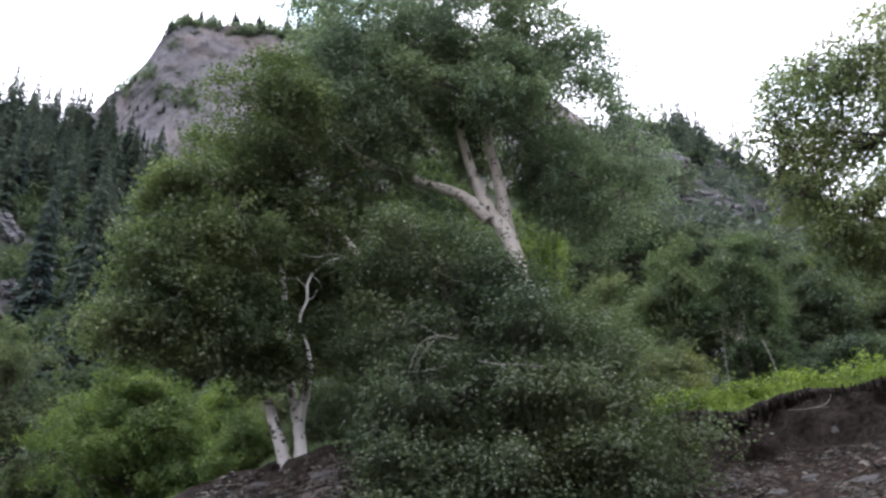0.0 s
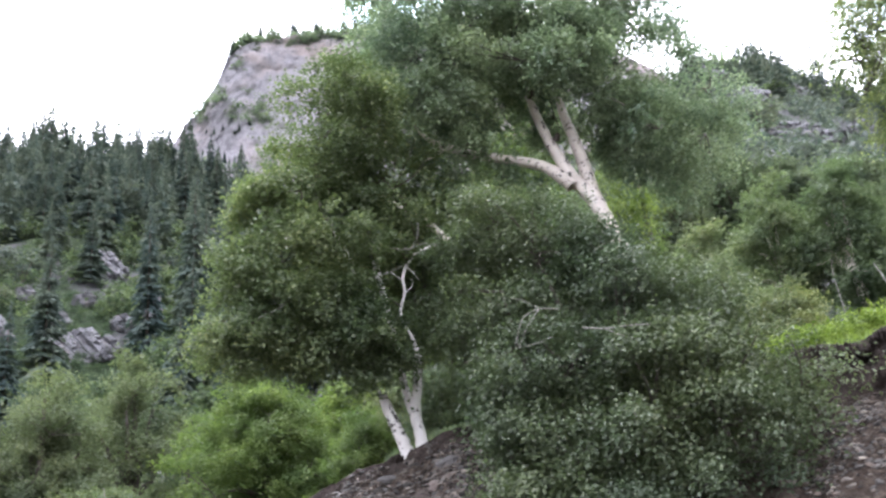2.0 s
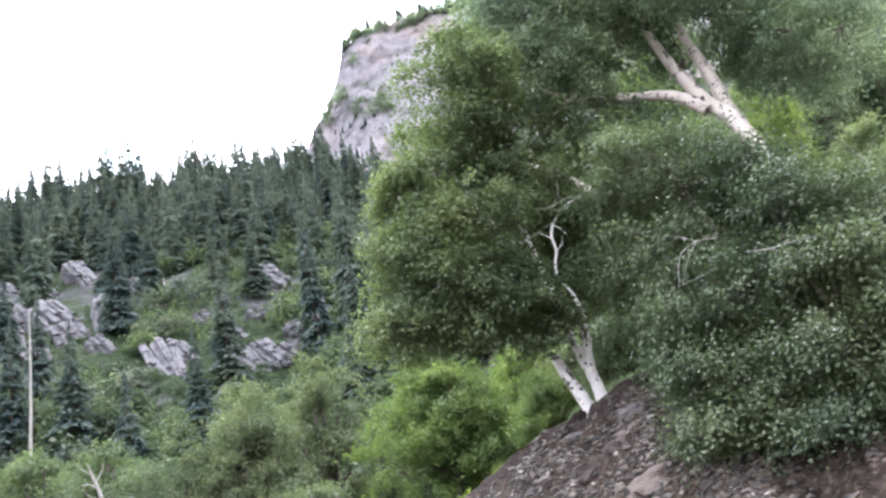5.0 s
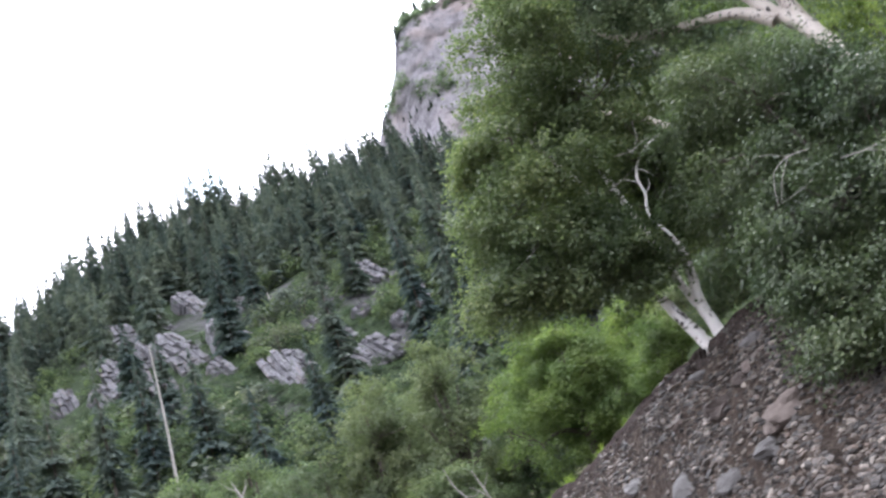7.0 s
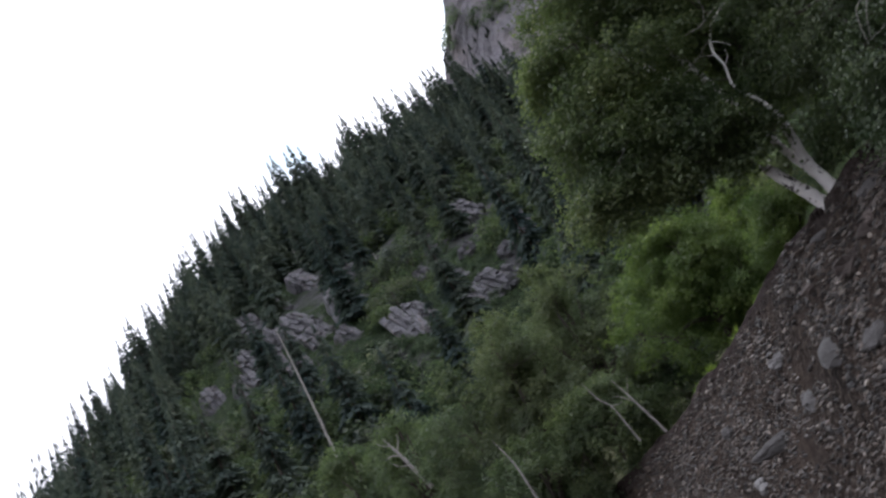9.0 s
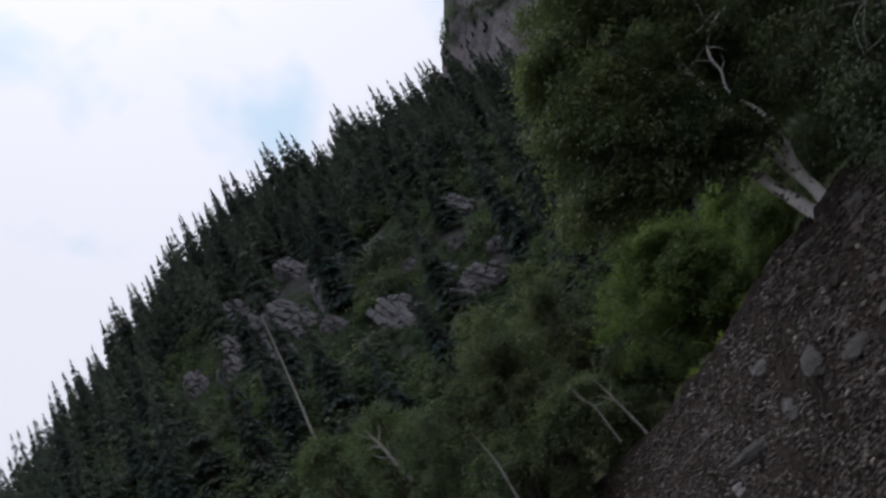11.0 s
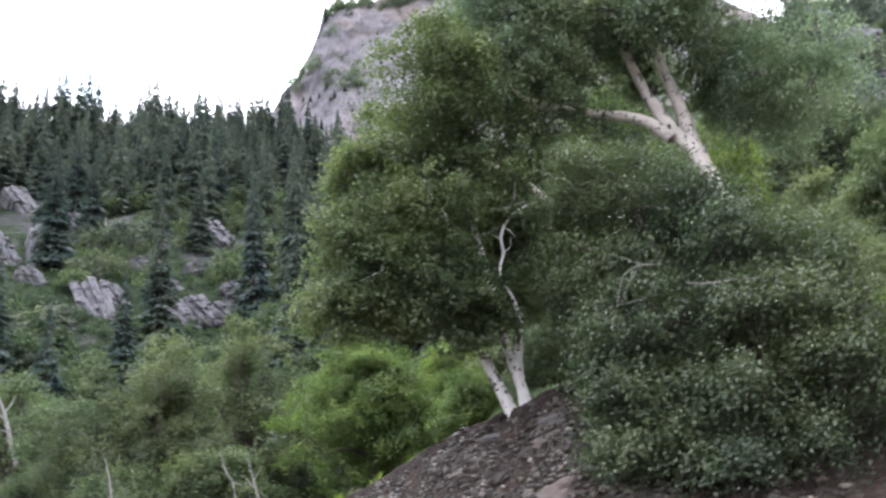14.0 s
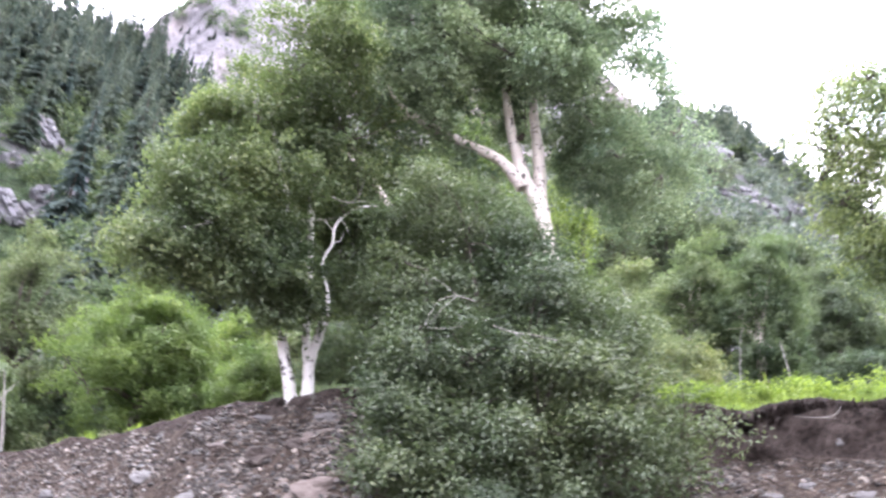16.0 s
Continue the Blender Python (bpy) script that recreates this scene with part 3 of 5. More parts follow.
# ---- the large forked birch behind it ----
build_tree(
    "birch_tree", on_ground(7.6, 14.3, 0.1), "large old birch with forked pale trunk and leaning limb",
    [limb_path(14.3, (7.9, 14.2, 0.2), (7.0, 18, 0.165), (5.6, 22.3, 0.142), (5.0, 24.1, 0.138), (4.35, 25.9, 0.14), (3.2, 27.1, 0.125), (2.6, 28.5, 0.1), (1.8, 30.2, 0.088), (1.2, 32.3, 0.075), (0.9, 33.4, 0.035), (0.8, 34.2, 0.012)),
     limb_path(14.4, (4.5, 25.6, 0.13), (4.35, 26.4, 0.125), (4.1, 28.1, 0.11), (3.8, 29.5, 0.1), (3.4, 30.9, 0.088), (3.2, 32, 0.06), (3.5, 33.2, 0.03), (4.0, 34.6, 0.012)),
     limb_path(14.2, (3.1, 26.7, 0.115), (2.7, 27.2, 0.11), (1.4, 28.3, 0.1), (-0.6, 28.85, 0.082), (-2.0, 29.2, 0.088), (-3.3, 29.5, 0.08), (-5.2, 30.2, 0.075), (-6.0, 30.55, 0.05), (-6.8, 31.2, 0.03), (-7.2, 31.7, 0.012)),
     limb_path(14.1, (-4.9, 30.1, 0.05), (-5.8, 29.9, 0.035), (-6.6, 29.5, 0.015)),
     limb_path(13.6, (5.3, 23, 0.08, 14.3), (1, 22.6, 0.075), (-3, 23.2, 0.07), (-5.5, 24.2, 0.065), (-6.7, 25.6, 0.06), (-7.6, 26.2, 0.05), (-8.6, 26.8, 0.035), (-10.5, 28, 0.015))],
    BIRCH,
    [blob(-6.5, 35.6, 14.2, 3.4, 2.4, 1.3), blob(-8.5, 38.4, 14.3, 2.4, 1.8, 1.1), blob(-2, 37.2, 14.3, 3.6, 2.6, 1.5, 0.75), blob(2.5, 37.6, 14.3, 3.6, 2.8, 1.6, 0.6), blob(6.4, 37.6, 14.6, 2.8, 2.2, 1.4, 0.6), blob(9.0, 36.2, 14.7, 1.8, 1.8, 1.0, 0.8),
     blob(0.6, 35.2, 13.7, 3.0, 1.5, 0.7, 1.5), blob(4, 35.4, 13.8, 2.4, 1.5, 0.7, 1.4), blob(7.6, 33.4, 14.4, 2.6, 1.8, 1.1, 0.6), blob(10.6, 32.6, 15, 2.6, 1.6, 1.1, 0.4), blob(13.0, 30.6, 15, 2.0, 2.0, 1.1, 0.4), blob(9.6, 29.6, 14.9, 2.4, 2.0, 1.0, 0.45),
     blob(12.2, 27.8, 15, 2.4, 1.6, 1.0, 0.5), blob(14.6, 28.6, 15, 0.9, 1.2, 0.6, 0.25), blob(-3.4, 33.6, 14.0, 3.2, 1.8, 1.1), blob(-6.8, 32.6, 13.9, 2.2, 1.6, 0.9), blob(9.2, 26.0, 15.4, 1.6, 1.2, 0.8, 0.3),
     blob(-3.2, 27.2, 15, 3.2, 1.8, 1.2, 0.6), blob(3, 41, 14.8, 6, 2.6, 1.8, 0.25), blob(11.9, 35.0, 14.8, 1.8, 0.9, 0.7, 0.45), blob(-0.4, 26.4, 15.2, 2.8, 1.4, 1.0, 0.6), blob(-1.6, 31.2, 15.2, 3.0, 1.5, 0.8, 0.5), blob(6.6, 29.4, 15.8, 1.8, 2.2, 0.8, 0.6), blob(1.0, 34.5, 15.4, 3.5, 1.8, 0.8, 0.6), blob(-5.0, 31.6, 15.4, 2.6, 1.6, 0.7, 0.5), blob(-6.6, 29.2, 15.2, 2.2, 1.6, 0.7, 0.6), blob(8.6, 31.2, 15.2, 2.6, 2.2, 0.9, 0.4), blob(11.2, 29.4, 15.4, 2.4, 2.0, 0.9, 0.25), blob(9.4, 27.4, 15.4, 2.2, 1.6, 0.8, 0.3), blob(5.8, 31.0, 15.6, 1.6, 1.8, 0.6), blob(2.7, 31.0, 15.6, 1.7, 1.8, 0.6, 0.7), blob(7.8, 28.8, 14.6, 1.4, 1.6, 0.5), blob(1.2, 34.6, 13.0, 2.4, 1.0, 0.4), blob(4.6, 34.2, 13.1, 2.2, 0.9, 0.4), blob(7.6, 30.8, 13.4, 1.0, 1.6, 0.4), blob(9.5, 29, 13.6, 1.4, 1.8, 0.5, 0.3), blob(12.4, 28, 14, 1.4, 1.8, 0.6, 0.25), blob(-3.9, 29.7, 13.8, 1.3, 1.0, 0.25, 0.5), blob(-0.4, 28.5, 13.8, 0.9, 0.8, 0.25, 0.4)],
    LEAF_SKYLIT, 8000, 20, 0.064, 0.27, seed=12, twig_share=0.06, clump=0.32, gather=12, shell=0.45, hang=0.8, gaps=0.28)

# dark broken limb stubs on the old birch's fork
for b, e, r, up in ((2.5, 29.75, 14.2, 0.4), (1.2, 32.5, 14.2, 1.0), (-5.3, 30.35, 14.12, 0.6)):
    q = polar(b, e, r)
    knot = thing("branch_stub", q, "dark broken limb stub on the birch's pale bark", "branch", "broken stubs on the birch")
    part("stub", mesh_of("stub", *tube([[(Vector((0.02, 0, -0.05)), 0.06), (Vector((0.04, -0.05, 0.0)), 0.055), (Vector((0.07, -0.09, 0.06 * up)), 0.035)]], 8, 0.12), DARK_BARK, True), knot)

# ---- leafy growth hanging over the bank ----
build_tree(
    "birch_bush", on_ground(4, 10.8, 0.1), "dense dark green birch bush overhanging the stony bank",
    [limb_path(10.8, (4, 9.5, 0.07), (3, 13, 0.055), (1.5, 18, 0.04), (0, 23, 0.02)),
     limb_path(10.8, (4.5, 9.5, 0.06), (7, 13, 0.045), (9, 16, 0.03), (11, 17.5, 0.012)),
     limb_path(10.7, (3.5, 9.5, 0.05), (0, 12, 0.04), (-2, 17, 0.025), (-2.5, 21, 0.012)),
     limb_path(10.7, (5, 9.4, 0.05), (9, 11, 0.04), (13, 12.5, 0.015))],
    DARK_BARK,
    [blob(-2.2, 24.6, 11.6, 2.0, 1.9, 0.8), blob(0.8, 23.2, 11.4, 2.6, 1.9, 0.9), blob(3.8, 21.6, 11.2, 2.2, 1.6, 0.9), blob(-2.2, 20.4, 11.3, 2.8, 2.2, 1.0), blob(1.6, 19.4, 11, 3.0, 2.2, 1.0), blob(5.4, 18.8, 10.9, 2.8, 2.0, 1.0), blob(8.6, 17.2, 10.8, 2.6, 1.7, 0.9),
     blob(11.4, 15.0, 10.6, 2.4, 1.6, 0.9), blob(14.2, 12.6, 10.5, 2.2, 1.3, 0.7), blob(7, 14.6, 10.5, 3.2, 2.4, 1.1), blob(2.6, 15, 10.5, 3.2, 2.4, 1.1), blob(-1.6, 15.6, 10.8, 2.8, 2.6, 1.0), blob(0.5, 10.8, 10.1, 3.2, 2.0, 0.8), blob(5, 10.8, 10.0, 3.4, 1.9, 0.9),
     blob(9.6, 11.0, 10.1, 3.0, 1.7, 0.8), blob(13.0, 10.6, 10.2, 2.0, 1.0, 0.6), blob(-2.4, 11.6, 10.3, 1.8, 1.9, 0.7), blob(1.2, 8.5, 9.9, 2.6, 0.9, 0.6), blob(-2.6, 8.6, 9.9, 1.5, 1.3, 0.5), blob(0.6, 7.4, 9.6, 2.4, 0.9, 0.5), blob(4.4, 8.4, 9.7, 2.2, 0.9, 0.5), blob(3.4, 7.2, 9.5, 2.2, 0.9, 0.5), blob(4.6, 16.4, 10.3, 2.0, 1.6, 0.5, 0.6), blob(8.0, 16.6, 10.4, 1.8, 1.4, 0.5, 0.6), blob(1.4, 16.0, 10.2, 1.8, 1.6, 0.5, 0.6), blob(7.2, 8.4, 9.6, 2.4, 1.0, 0.5), blob(10.4, 9.0, 9.8, 2.2, 0.9, 0.5), blob(-3.0, 13.4, 10.6, 1.3, 1.6, 0.6), blob(6.2, 20.0, 11.8, 1.8, 1.2, 0.6), blob(8.2, 18.9, 11.6, 1.8, 1.2, 0.6), blob(-4.6, 21.8, 12.6, 2.0, 2.2, 0.8, 0.8), blob(-4.8, 17.6, 12.8, 1.6, 2.0, 0.7, 0.7), blob(1.6, 13.0, 9.95, 2.4, 1.1, 0.45, 0.7), blob(5.6, 12.8, 9.9, 2.4, 1.1, 0.45, 0.7), blob(9.4, 13.0, 10.1, 2.0, 1.0, 0.45, 0.6)],
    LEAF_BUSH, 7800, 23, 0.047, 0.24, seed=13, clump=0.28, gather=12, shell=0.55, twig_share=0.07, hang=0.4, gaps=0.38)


# bare dead twigs showing among the leaves
def dead_branch(label, paths, mat=None):
    base = paths[0][0][0]
    o = thing("dead_branch", base, label, "branch")
    for k, q in enumerate(paths):
        wood = mesh_of("twig", *tube([[(Vector(p) - Vector(base), r * 0.4) for p, r in q]], 6), mat or DEAD_WOOD, True)
        if k == 0:
            branch = part("branch", wood, o)
        else:
            part("twig", wood, branch)
    return o


dead_branch("pale bare twig curling out of the bush",
            [limb_path(9.7, (0.9, 19.5, 0.014), (-0.4, 19.75, 0.013), (-1.5, 19.3, 0.012), (-1.9, 18.4, 0.01), (-2.2, 17.4, 0.007)),
             limb_path(9.7, (-0.3, 19.7, 0.01), (-1.2, 18.8, 0.009), (-1.9, 17.6, 0.006)),
             limb_path(9.7, (-2.0, 17.5, 0.006), (-0.8, 17.6, 0.009), (0.3, 17.9, 0.008)),
             limb_path(9.7, (-0.3, 19.7, 0.01), (-1.4, 20.4, 0.007), (-2.2, 20.6, 0.004))])
dead_branch("pale bare branch lying in the bush's leaves",
            [limb_path(9.4, (2.2, 18.2, 0.012), (3.6, 17.9, 0.016), (5.0, 17.9, 0.014), (6.6, 17.7, 0.008)), limb_path(9.4, (3.6, 17.9, 0.01), (4.6, 17.3, 0.008), (5.8, 16.9, 0.005))])
dead_branch("thin pale stem hanging beside the bush", [limb_path(10.2, (-3.4, 14.0, 0.012), (-3.3, 15.4, 0.012), (-3.7, 16.8, 0.008))])
dead_branch("pale broken side twigs of the birch stem",
            [limb_path(13.2, (-9.0, 22.4, 0.02), (-9.6, 22.9, 0.014), (-10.3, 23.0, 0.006)), limb_path(13.2, (-8.7, 23.2, 0.02), (-8.2, 22.8, 0.012), (-7.9, 22.3, 0.006)), limb_path(13.2, (-8.9, 21.6, 0.02), (-8.4, 21.9, 0.012), (-8.3, 22.4, 0.006)), limb_path(13.2, (-8.1, 23.9, 0.02), (-8.9, 24.7, 0.014), (-9.3, 25.6, 0.006))], WHITE_BIRCH)
dead_branch("pale crossing twigs in the birch crown",
            [limb_path(12.4, (-9.6, 24.4, 0.012), (-8.4, 24.2, 0.016), (-7.2, 24.6, 0.014), (-5.8, 24.0, 0.01)), limb_path(12.4, (-7.6, 25.8, 0.01), (-7.7, 24.8, 0.01), (-8.6, 24.0, 0.006)), limb_path(12.4, (-11.5, 22.6, 0.006), (-9.8, 22.9, 0.01), (-8.8, 23.3, 0.008))])


# ---- trees of the terrace and valley floor ----
def small_tree(name, bearing, reach, rise_top, half, label, leaf_mat, seed, lobes=7, sprays=900, leaf=0.13, bark=None, per=16, egg=False):
    base = on_ground(bearing, reach, 0.1)
    top = polar(bearing, rise_top, reach).z
    h = max(top - base.z, 1.5)
    w = reach * radians(half)
    r = np.random.default_rng(seed)
    # boughs in two rounds: a broad skirt and a narrower, uneven top, each bough with its own tuft of leaves
    crowns = [(base + Vector((0.08 * w * r.normal(), 0, 0.72 * h)), (w * 0.5, w * 0.45, h * 0.25), 1.0),
              (base + Vector((0, 0, 0.54 * h)), (w * 0.78, w * 0.66, h * 0.34), 2.4)]
    if egg:
        # an upright crown down to the ground, its outline broken by many small boughs
        crowns = [(base + Vector((0, 0, 0.5 * h)), (w * 0.72, w * 0.6, h * 0.4), 2.6)]
        for k in range(24):
            u = 0.08 + 0.88 * (k + r.random()) / 24
            a = 2.4 * k + 0.5 * r.normal()
            girth = w * (0.55 + 0.45 * math.sin(3.14 * min(1.0, 0.25 + u * 0.75))) * min(1.0, 2.2 * (1.04 - u)) * (0.8 + 0.3 * r.random())
            c = base + Vector((math.cos(a) * girth * 0.8, math.sin(a) * girth * 0.7, u * h))
            z = 0.17 + 0.1 * r.random()
            crowns.append((c, (w * z, w * z, h * z * 0.55), 0.9))
    else:
        turn = r.random() * 6.28
        for k in range(lobes):
            low = k % 2
            a = turn + 6.28 * k / lobes + 0.3 * r.normal()
            zc = (0.28 + 0.18 * r.random()) if low else (0.58 + 0.2 * r.random())
            far = (0.72 if low else 0.45) * (0.85 + 0.3 * r.random())
            c = base + Vector((math.cos(a) * w * far, math.sin(a) * w * far * 0.85, zc * h))
            z = 0.3 + 0.16 * r.random()
            crowns.append((c, (w * z * 1.2, w * z, h * z * 0.6), 0.8))
        if "thicket" in name or "shrub" in label or reach > 25.5:
            for k in range(6):
                a = r.random() * 6.28
                crowns.append((base + Vector((math.cos(a) * w * 0.6, math.sin(a) * w * 0.5, 0.2 * h)), (w * 0.4, w * 0.34, h * 0.2), 0.9))
    fork = 0.24 + 0.08 * r.random()
    lean = Vector((0.04 * h * r.normal(), 0, 0))
    limbs = [[(base, 0.034 * h), (base + Vector((0, 0, fork * h)) + lean * 0.5, 0.026 * h), (base + Vector((0, 0, 0.55 * h)) + lean, 0.016 * h), (base + Vector((0, 0, 0.86 * h)) + lean, 0.005 * h)]]
    for c in crowns[4:22:3] if egg else crowns[2:9]:
        rise = fork + 0.12 * r.random()
        root = base + Vector((0, 0, rise * h)) + lean * 0.6
        limbs.append([(root, 0.016 * h), (root * 0.45 + c[0] * 0.55 + Vector((0, 0, 0.05 * h)), 0.011 * h), (c[0], 0.004 * h)])
    return build_tree(name, base, label, limbs, bark or DARK_BARK, crowns, leaf_mat, sprays, per, leaf, spray_size=leaf * 4, seed=seed, twig_share=0.05, droop=0.35, clump=0.017 * reach, gather=14, shell=0.4, hang=0.35, gaps=0.5)


TREES = (
    ("willow_tree", -18.2, 23, 17.2, 4.6, "bright yellow-green bushy tree behind the bank", LEAF_YELLOW, 2300),
    ("low_thicket", -7.4, 17.6, 14.9, 1.7, "low green leafy thicket behind the birch stems", LEAF_MID, 420),
    ("low_thicket", -4.4, 17.2, 15.2, 1.7, "low green leafy thicket behind the birch stems", LEAF_MID, 420),
    ("low_thicket", -9.6, 19.0, 14.2, 1.6, "low green leafy thicket behind the birch stems", LEAF_FRESH, 380),
    ("low_thicket", -25.6, 22.8, 8.8, 1.6, "low dark green thicket on the bank's top", LEAF_MID, 260),
    # undergrowth added to darken the gaps where shade lies under the tree
    ("low_thicket", -15.4, 27, 14.2, 2.2, "green undergrowth added to darken the gaps under the yellow-green tree", LEAF_MID, 500),
    ("low_thicket", -18.8, 27.5, 14.0, 2.4, "green undergrowth added to darken the gaps under the yellow-green tree", LEAF_MID, 500),
    ("low_thicket", -22.2, 28, 13.6, 2.4, "green undergrowth added to darken the gaps under the yellow-green tree", LEAF_MID, 500),
    ("willow_tree", -13.2, 25, 16.4, 3.2, "yellow-green shrub in the birch's shade", LEAF_YELLOW, 900),
    ("willow_tree", -26.0, 27, 18.2, 3.8, "broad grey-green willow on the valley floor", LEAF_GREY, 1300),
    ("willow_tree", -30.4, 25, 17.5, 4.0, "broad grey-green willow on the valley floor", LEAF_GREY, 1400),
    ("willow_tree", -34.0, 26, 15.6, 3.4, "broad grey-green willow on the valley floor", LEAF_GREY, 1100),
    ("willow_tree", -27.5, 23, 11.4, 3.6, "low green willow thicket behind the bank", LEAF_MID, 800),
    ("willow_tree", -32.5, 23.5, 10.7, 3.6, "low green willow thicket behind the bank", LEAF_MID, 800),
    ("willow_tree", -38.6, 38, 16.2, 2.4, "small green willow with light foliage", LEAF_MID, 800),
    ("willow_tree", -36.6, 33, 14.4, 2.2, "small green willow with light foliage", LEAF_MID, 700),
    ("willow_tree", -42.4, 46, 15.8, 2.6, "small green willow with light foliage", LEAF_MID, 700),
    ("willow_tree", -12.2, 18.5, 13.6, 1.6, "low yellow-green shrub beside the birch stems", LEAF_YELLOW, 400),
    ("birch_tree", 14.9, 29, 23.9, 3.0, "green birch with leafy crown on the grass terrace", LEAF_MID, 1400),
    ("birch_tree", 19.0, 28, 24.2, 2.9, "green birch with leafy crown on the grass terrace", LEAF_MID, 1400),
    ("birch_tree", 10.6, 34, 22.6, 3.0, "green birch with leafy crown on the grass terrace", LEAF_FRESH, 900),
    ("birch_tree", 11.8, 26, 20.2, 2.2, "small birch on the grass terrace", LEAF_FRESH, 700),
    ("birch_tree", 23.2, 34, 22.0, 2.8, "grey-green rounded tree beyond the grass", LEAF_GREY, 1000),
    ("birch_tree", 27.0, 36, 20.4, 2.6, "grey-green rounded tree beyond the grass", LEAF_GREY, 900),
    ("birch_tree", 30.5, 34, 21.5, 3.0, "grey-green rounded tree beyond the grass", LEAF_GREY, 900),
    ("birch_tree", -6.4, 24, 25.5, 4.2, "yellowish green tree behind the birches", LEAF_YELLOW, 1500),
    # tree added as a bright backdrop for the dark gaps in the birch crown
    ("birch_tree", -0.6, 24, 33.0, 5.2, "bright green tree added behind the birches to lighten their gaps", LEAF_YELLOW, 2600),
    ("birch_tree", 6.4, 31, 28.4, 2.2, "yellowish green birch on the grass terrace", LEAF_YELLOW, 900),
    ("low_thicket", 14.2, 22.5, 18.6, 2.2, "low green bushes below the terrace birches", LEAF_FRESH, 420),
    ("low_thicket", 24.6, 27, 17.4, 2.4, "low green bushes below the terrace birches", LEAF_GREY, 420),
    ("birch_tree", 9.4, 60, 26.8, 2.2, "grey-green tree at the hill's foot", LEAF_GREY, 800),
    ("birch_tree", 13.0, 62, 26.2, 2.4, "grey-green tree at the hill's foot", LEAF_GREY, 800),
    ("birch_tree", 16.6, 64, 25.2, 2.4, "grey-green tree at the hill's foot", LEAF_GREY, 800),
    ("birch_tree", 20.2, 66, 24.0, 2.2, "grey-green tree at the hill's foot", LEAF_GREY, 700),
)
for k, (name, b, r, e, half, label, mat, sprays) in enumerate(TREES):
    egg = name == "birch_tree" and 10 < b < 32
    small_tree(name, b, r, e, half, label, mat, 21 + k, 11, int(sprays * 1.15), leaf=0.0029 * r, per=24, egg=egg, bark=BIRCH if egg and r < 31 else None)

# tree whose branches reach in over the bank
build_tree(
    "poplar_tree", on_ground(35, 12.5, 0.1), "tree with loose sunless foliage standing against the sky",
    [limb_path(12, (35, 14, 0.16, 12.5), (34.5, 22, 0.12), (33, 28, 0.06), (30, 33, 0.02)),
     limb_path(12, (34.2, 20, 0.05), (30, 23.5, 0.03), (25, 25, 0.01)),
     limb_path(12, (33.5, 25, 0.04), (29, 28.8, 0.022), (23, 30, 0.008))],
    DARK_BARK,
    [blob(27, 31.2, 12, 3.2, 2.2, 0.9, 0.95), blob(30.4, 32.6, 12, 2.8, 2.4, 0.9, 0.8), blob(24.0, 30.6, 12, 2.2, 1.7, 0.7, 1.05), blob(25.2, 33.0, 12, 1.8, 1.0, 0.6, 1.1), blob(28.4, 28.4, 12, 4.4, 1.5, 0.9, 0.8), blob(22.6, 29.4, 12, 1.5, 0.9, 0.4, 0.85), blob(35, 30, 12, 4, 4.5, 1.3, 0.5),
     blob(22.2, 27.6, 11.9, 0.9, 0.7, 0.4, 0.96), blob(23.6, 26.4, 11.9, 1.2, 0.9, 0.5, 1.3), blob(25.2, 25.2, 11.9, 1.6, 1.2, 0.7, 0.84), blob(24.6, 23.6, 11.9, 0.9, 0.7, 0.5, 0.96), blob(27.0, 24.6, 11.9, 1.9, 1.6, 0.9, 0.84), blob(26.6, 22.4, 11.9, 1.4, 1.0, 0.7, 1.1), blob(29.4, 24.4, 12, 2.2, 1.9, 1.0, 0.84), blob(28.8, 21.8, 11.9, 2.2, 1.2, 0.9, 1.1), blob(32.4, 24, 12, 2.4, 2.4, 1.0, 0.96), blob(31.8, 20.8, 12, 2.4, 1.6, 0.9, 0.84)],
    LEAF_POPLAR, 2900, 15, 0.052, 0.22, seed=41, clump=0.24, gather=7, shell=0.1, gaps=0.4, hang=0.3, twig_share=0.12)


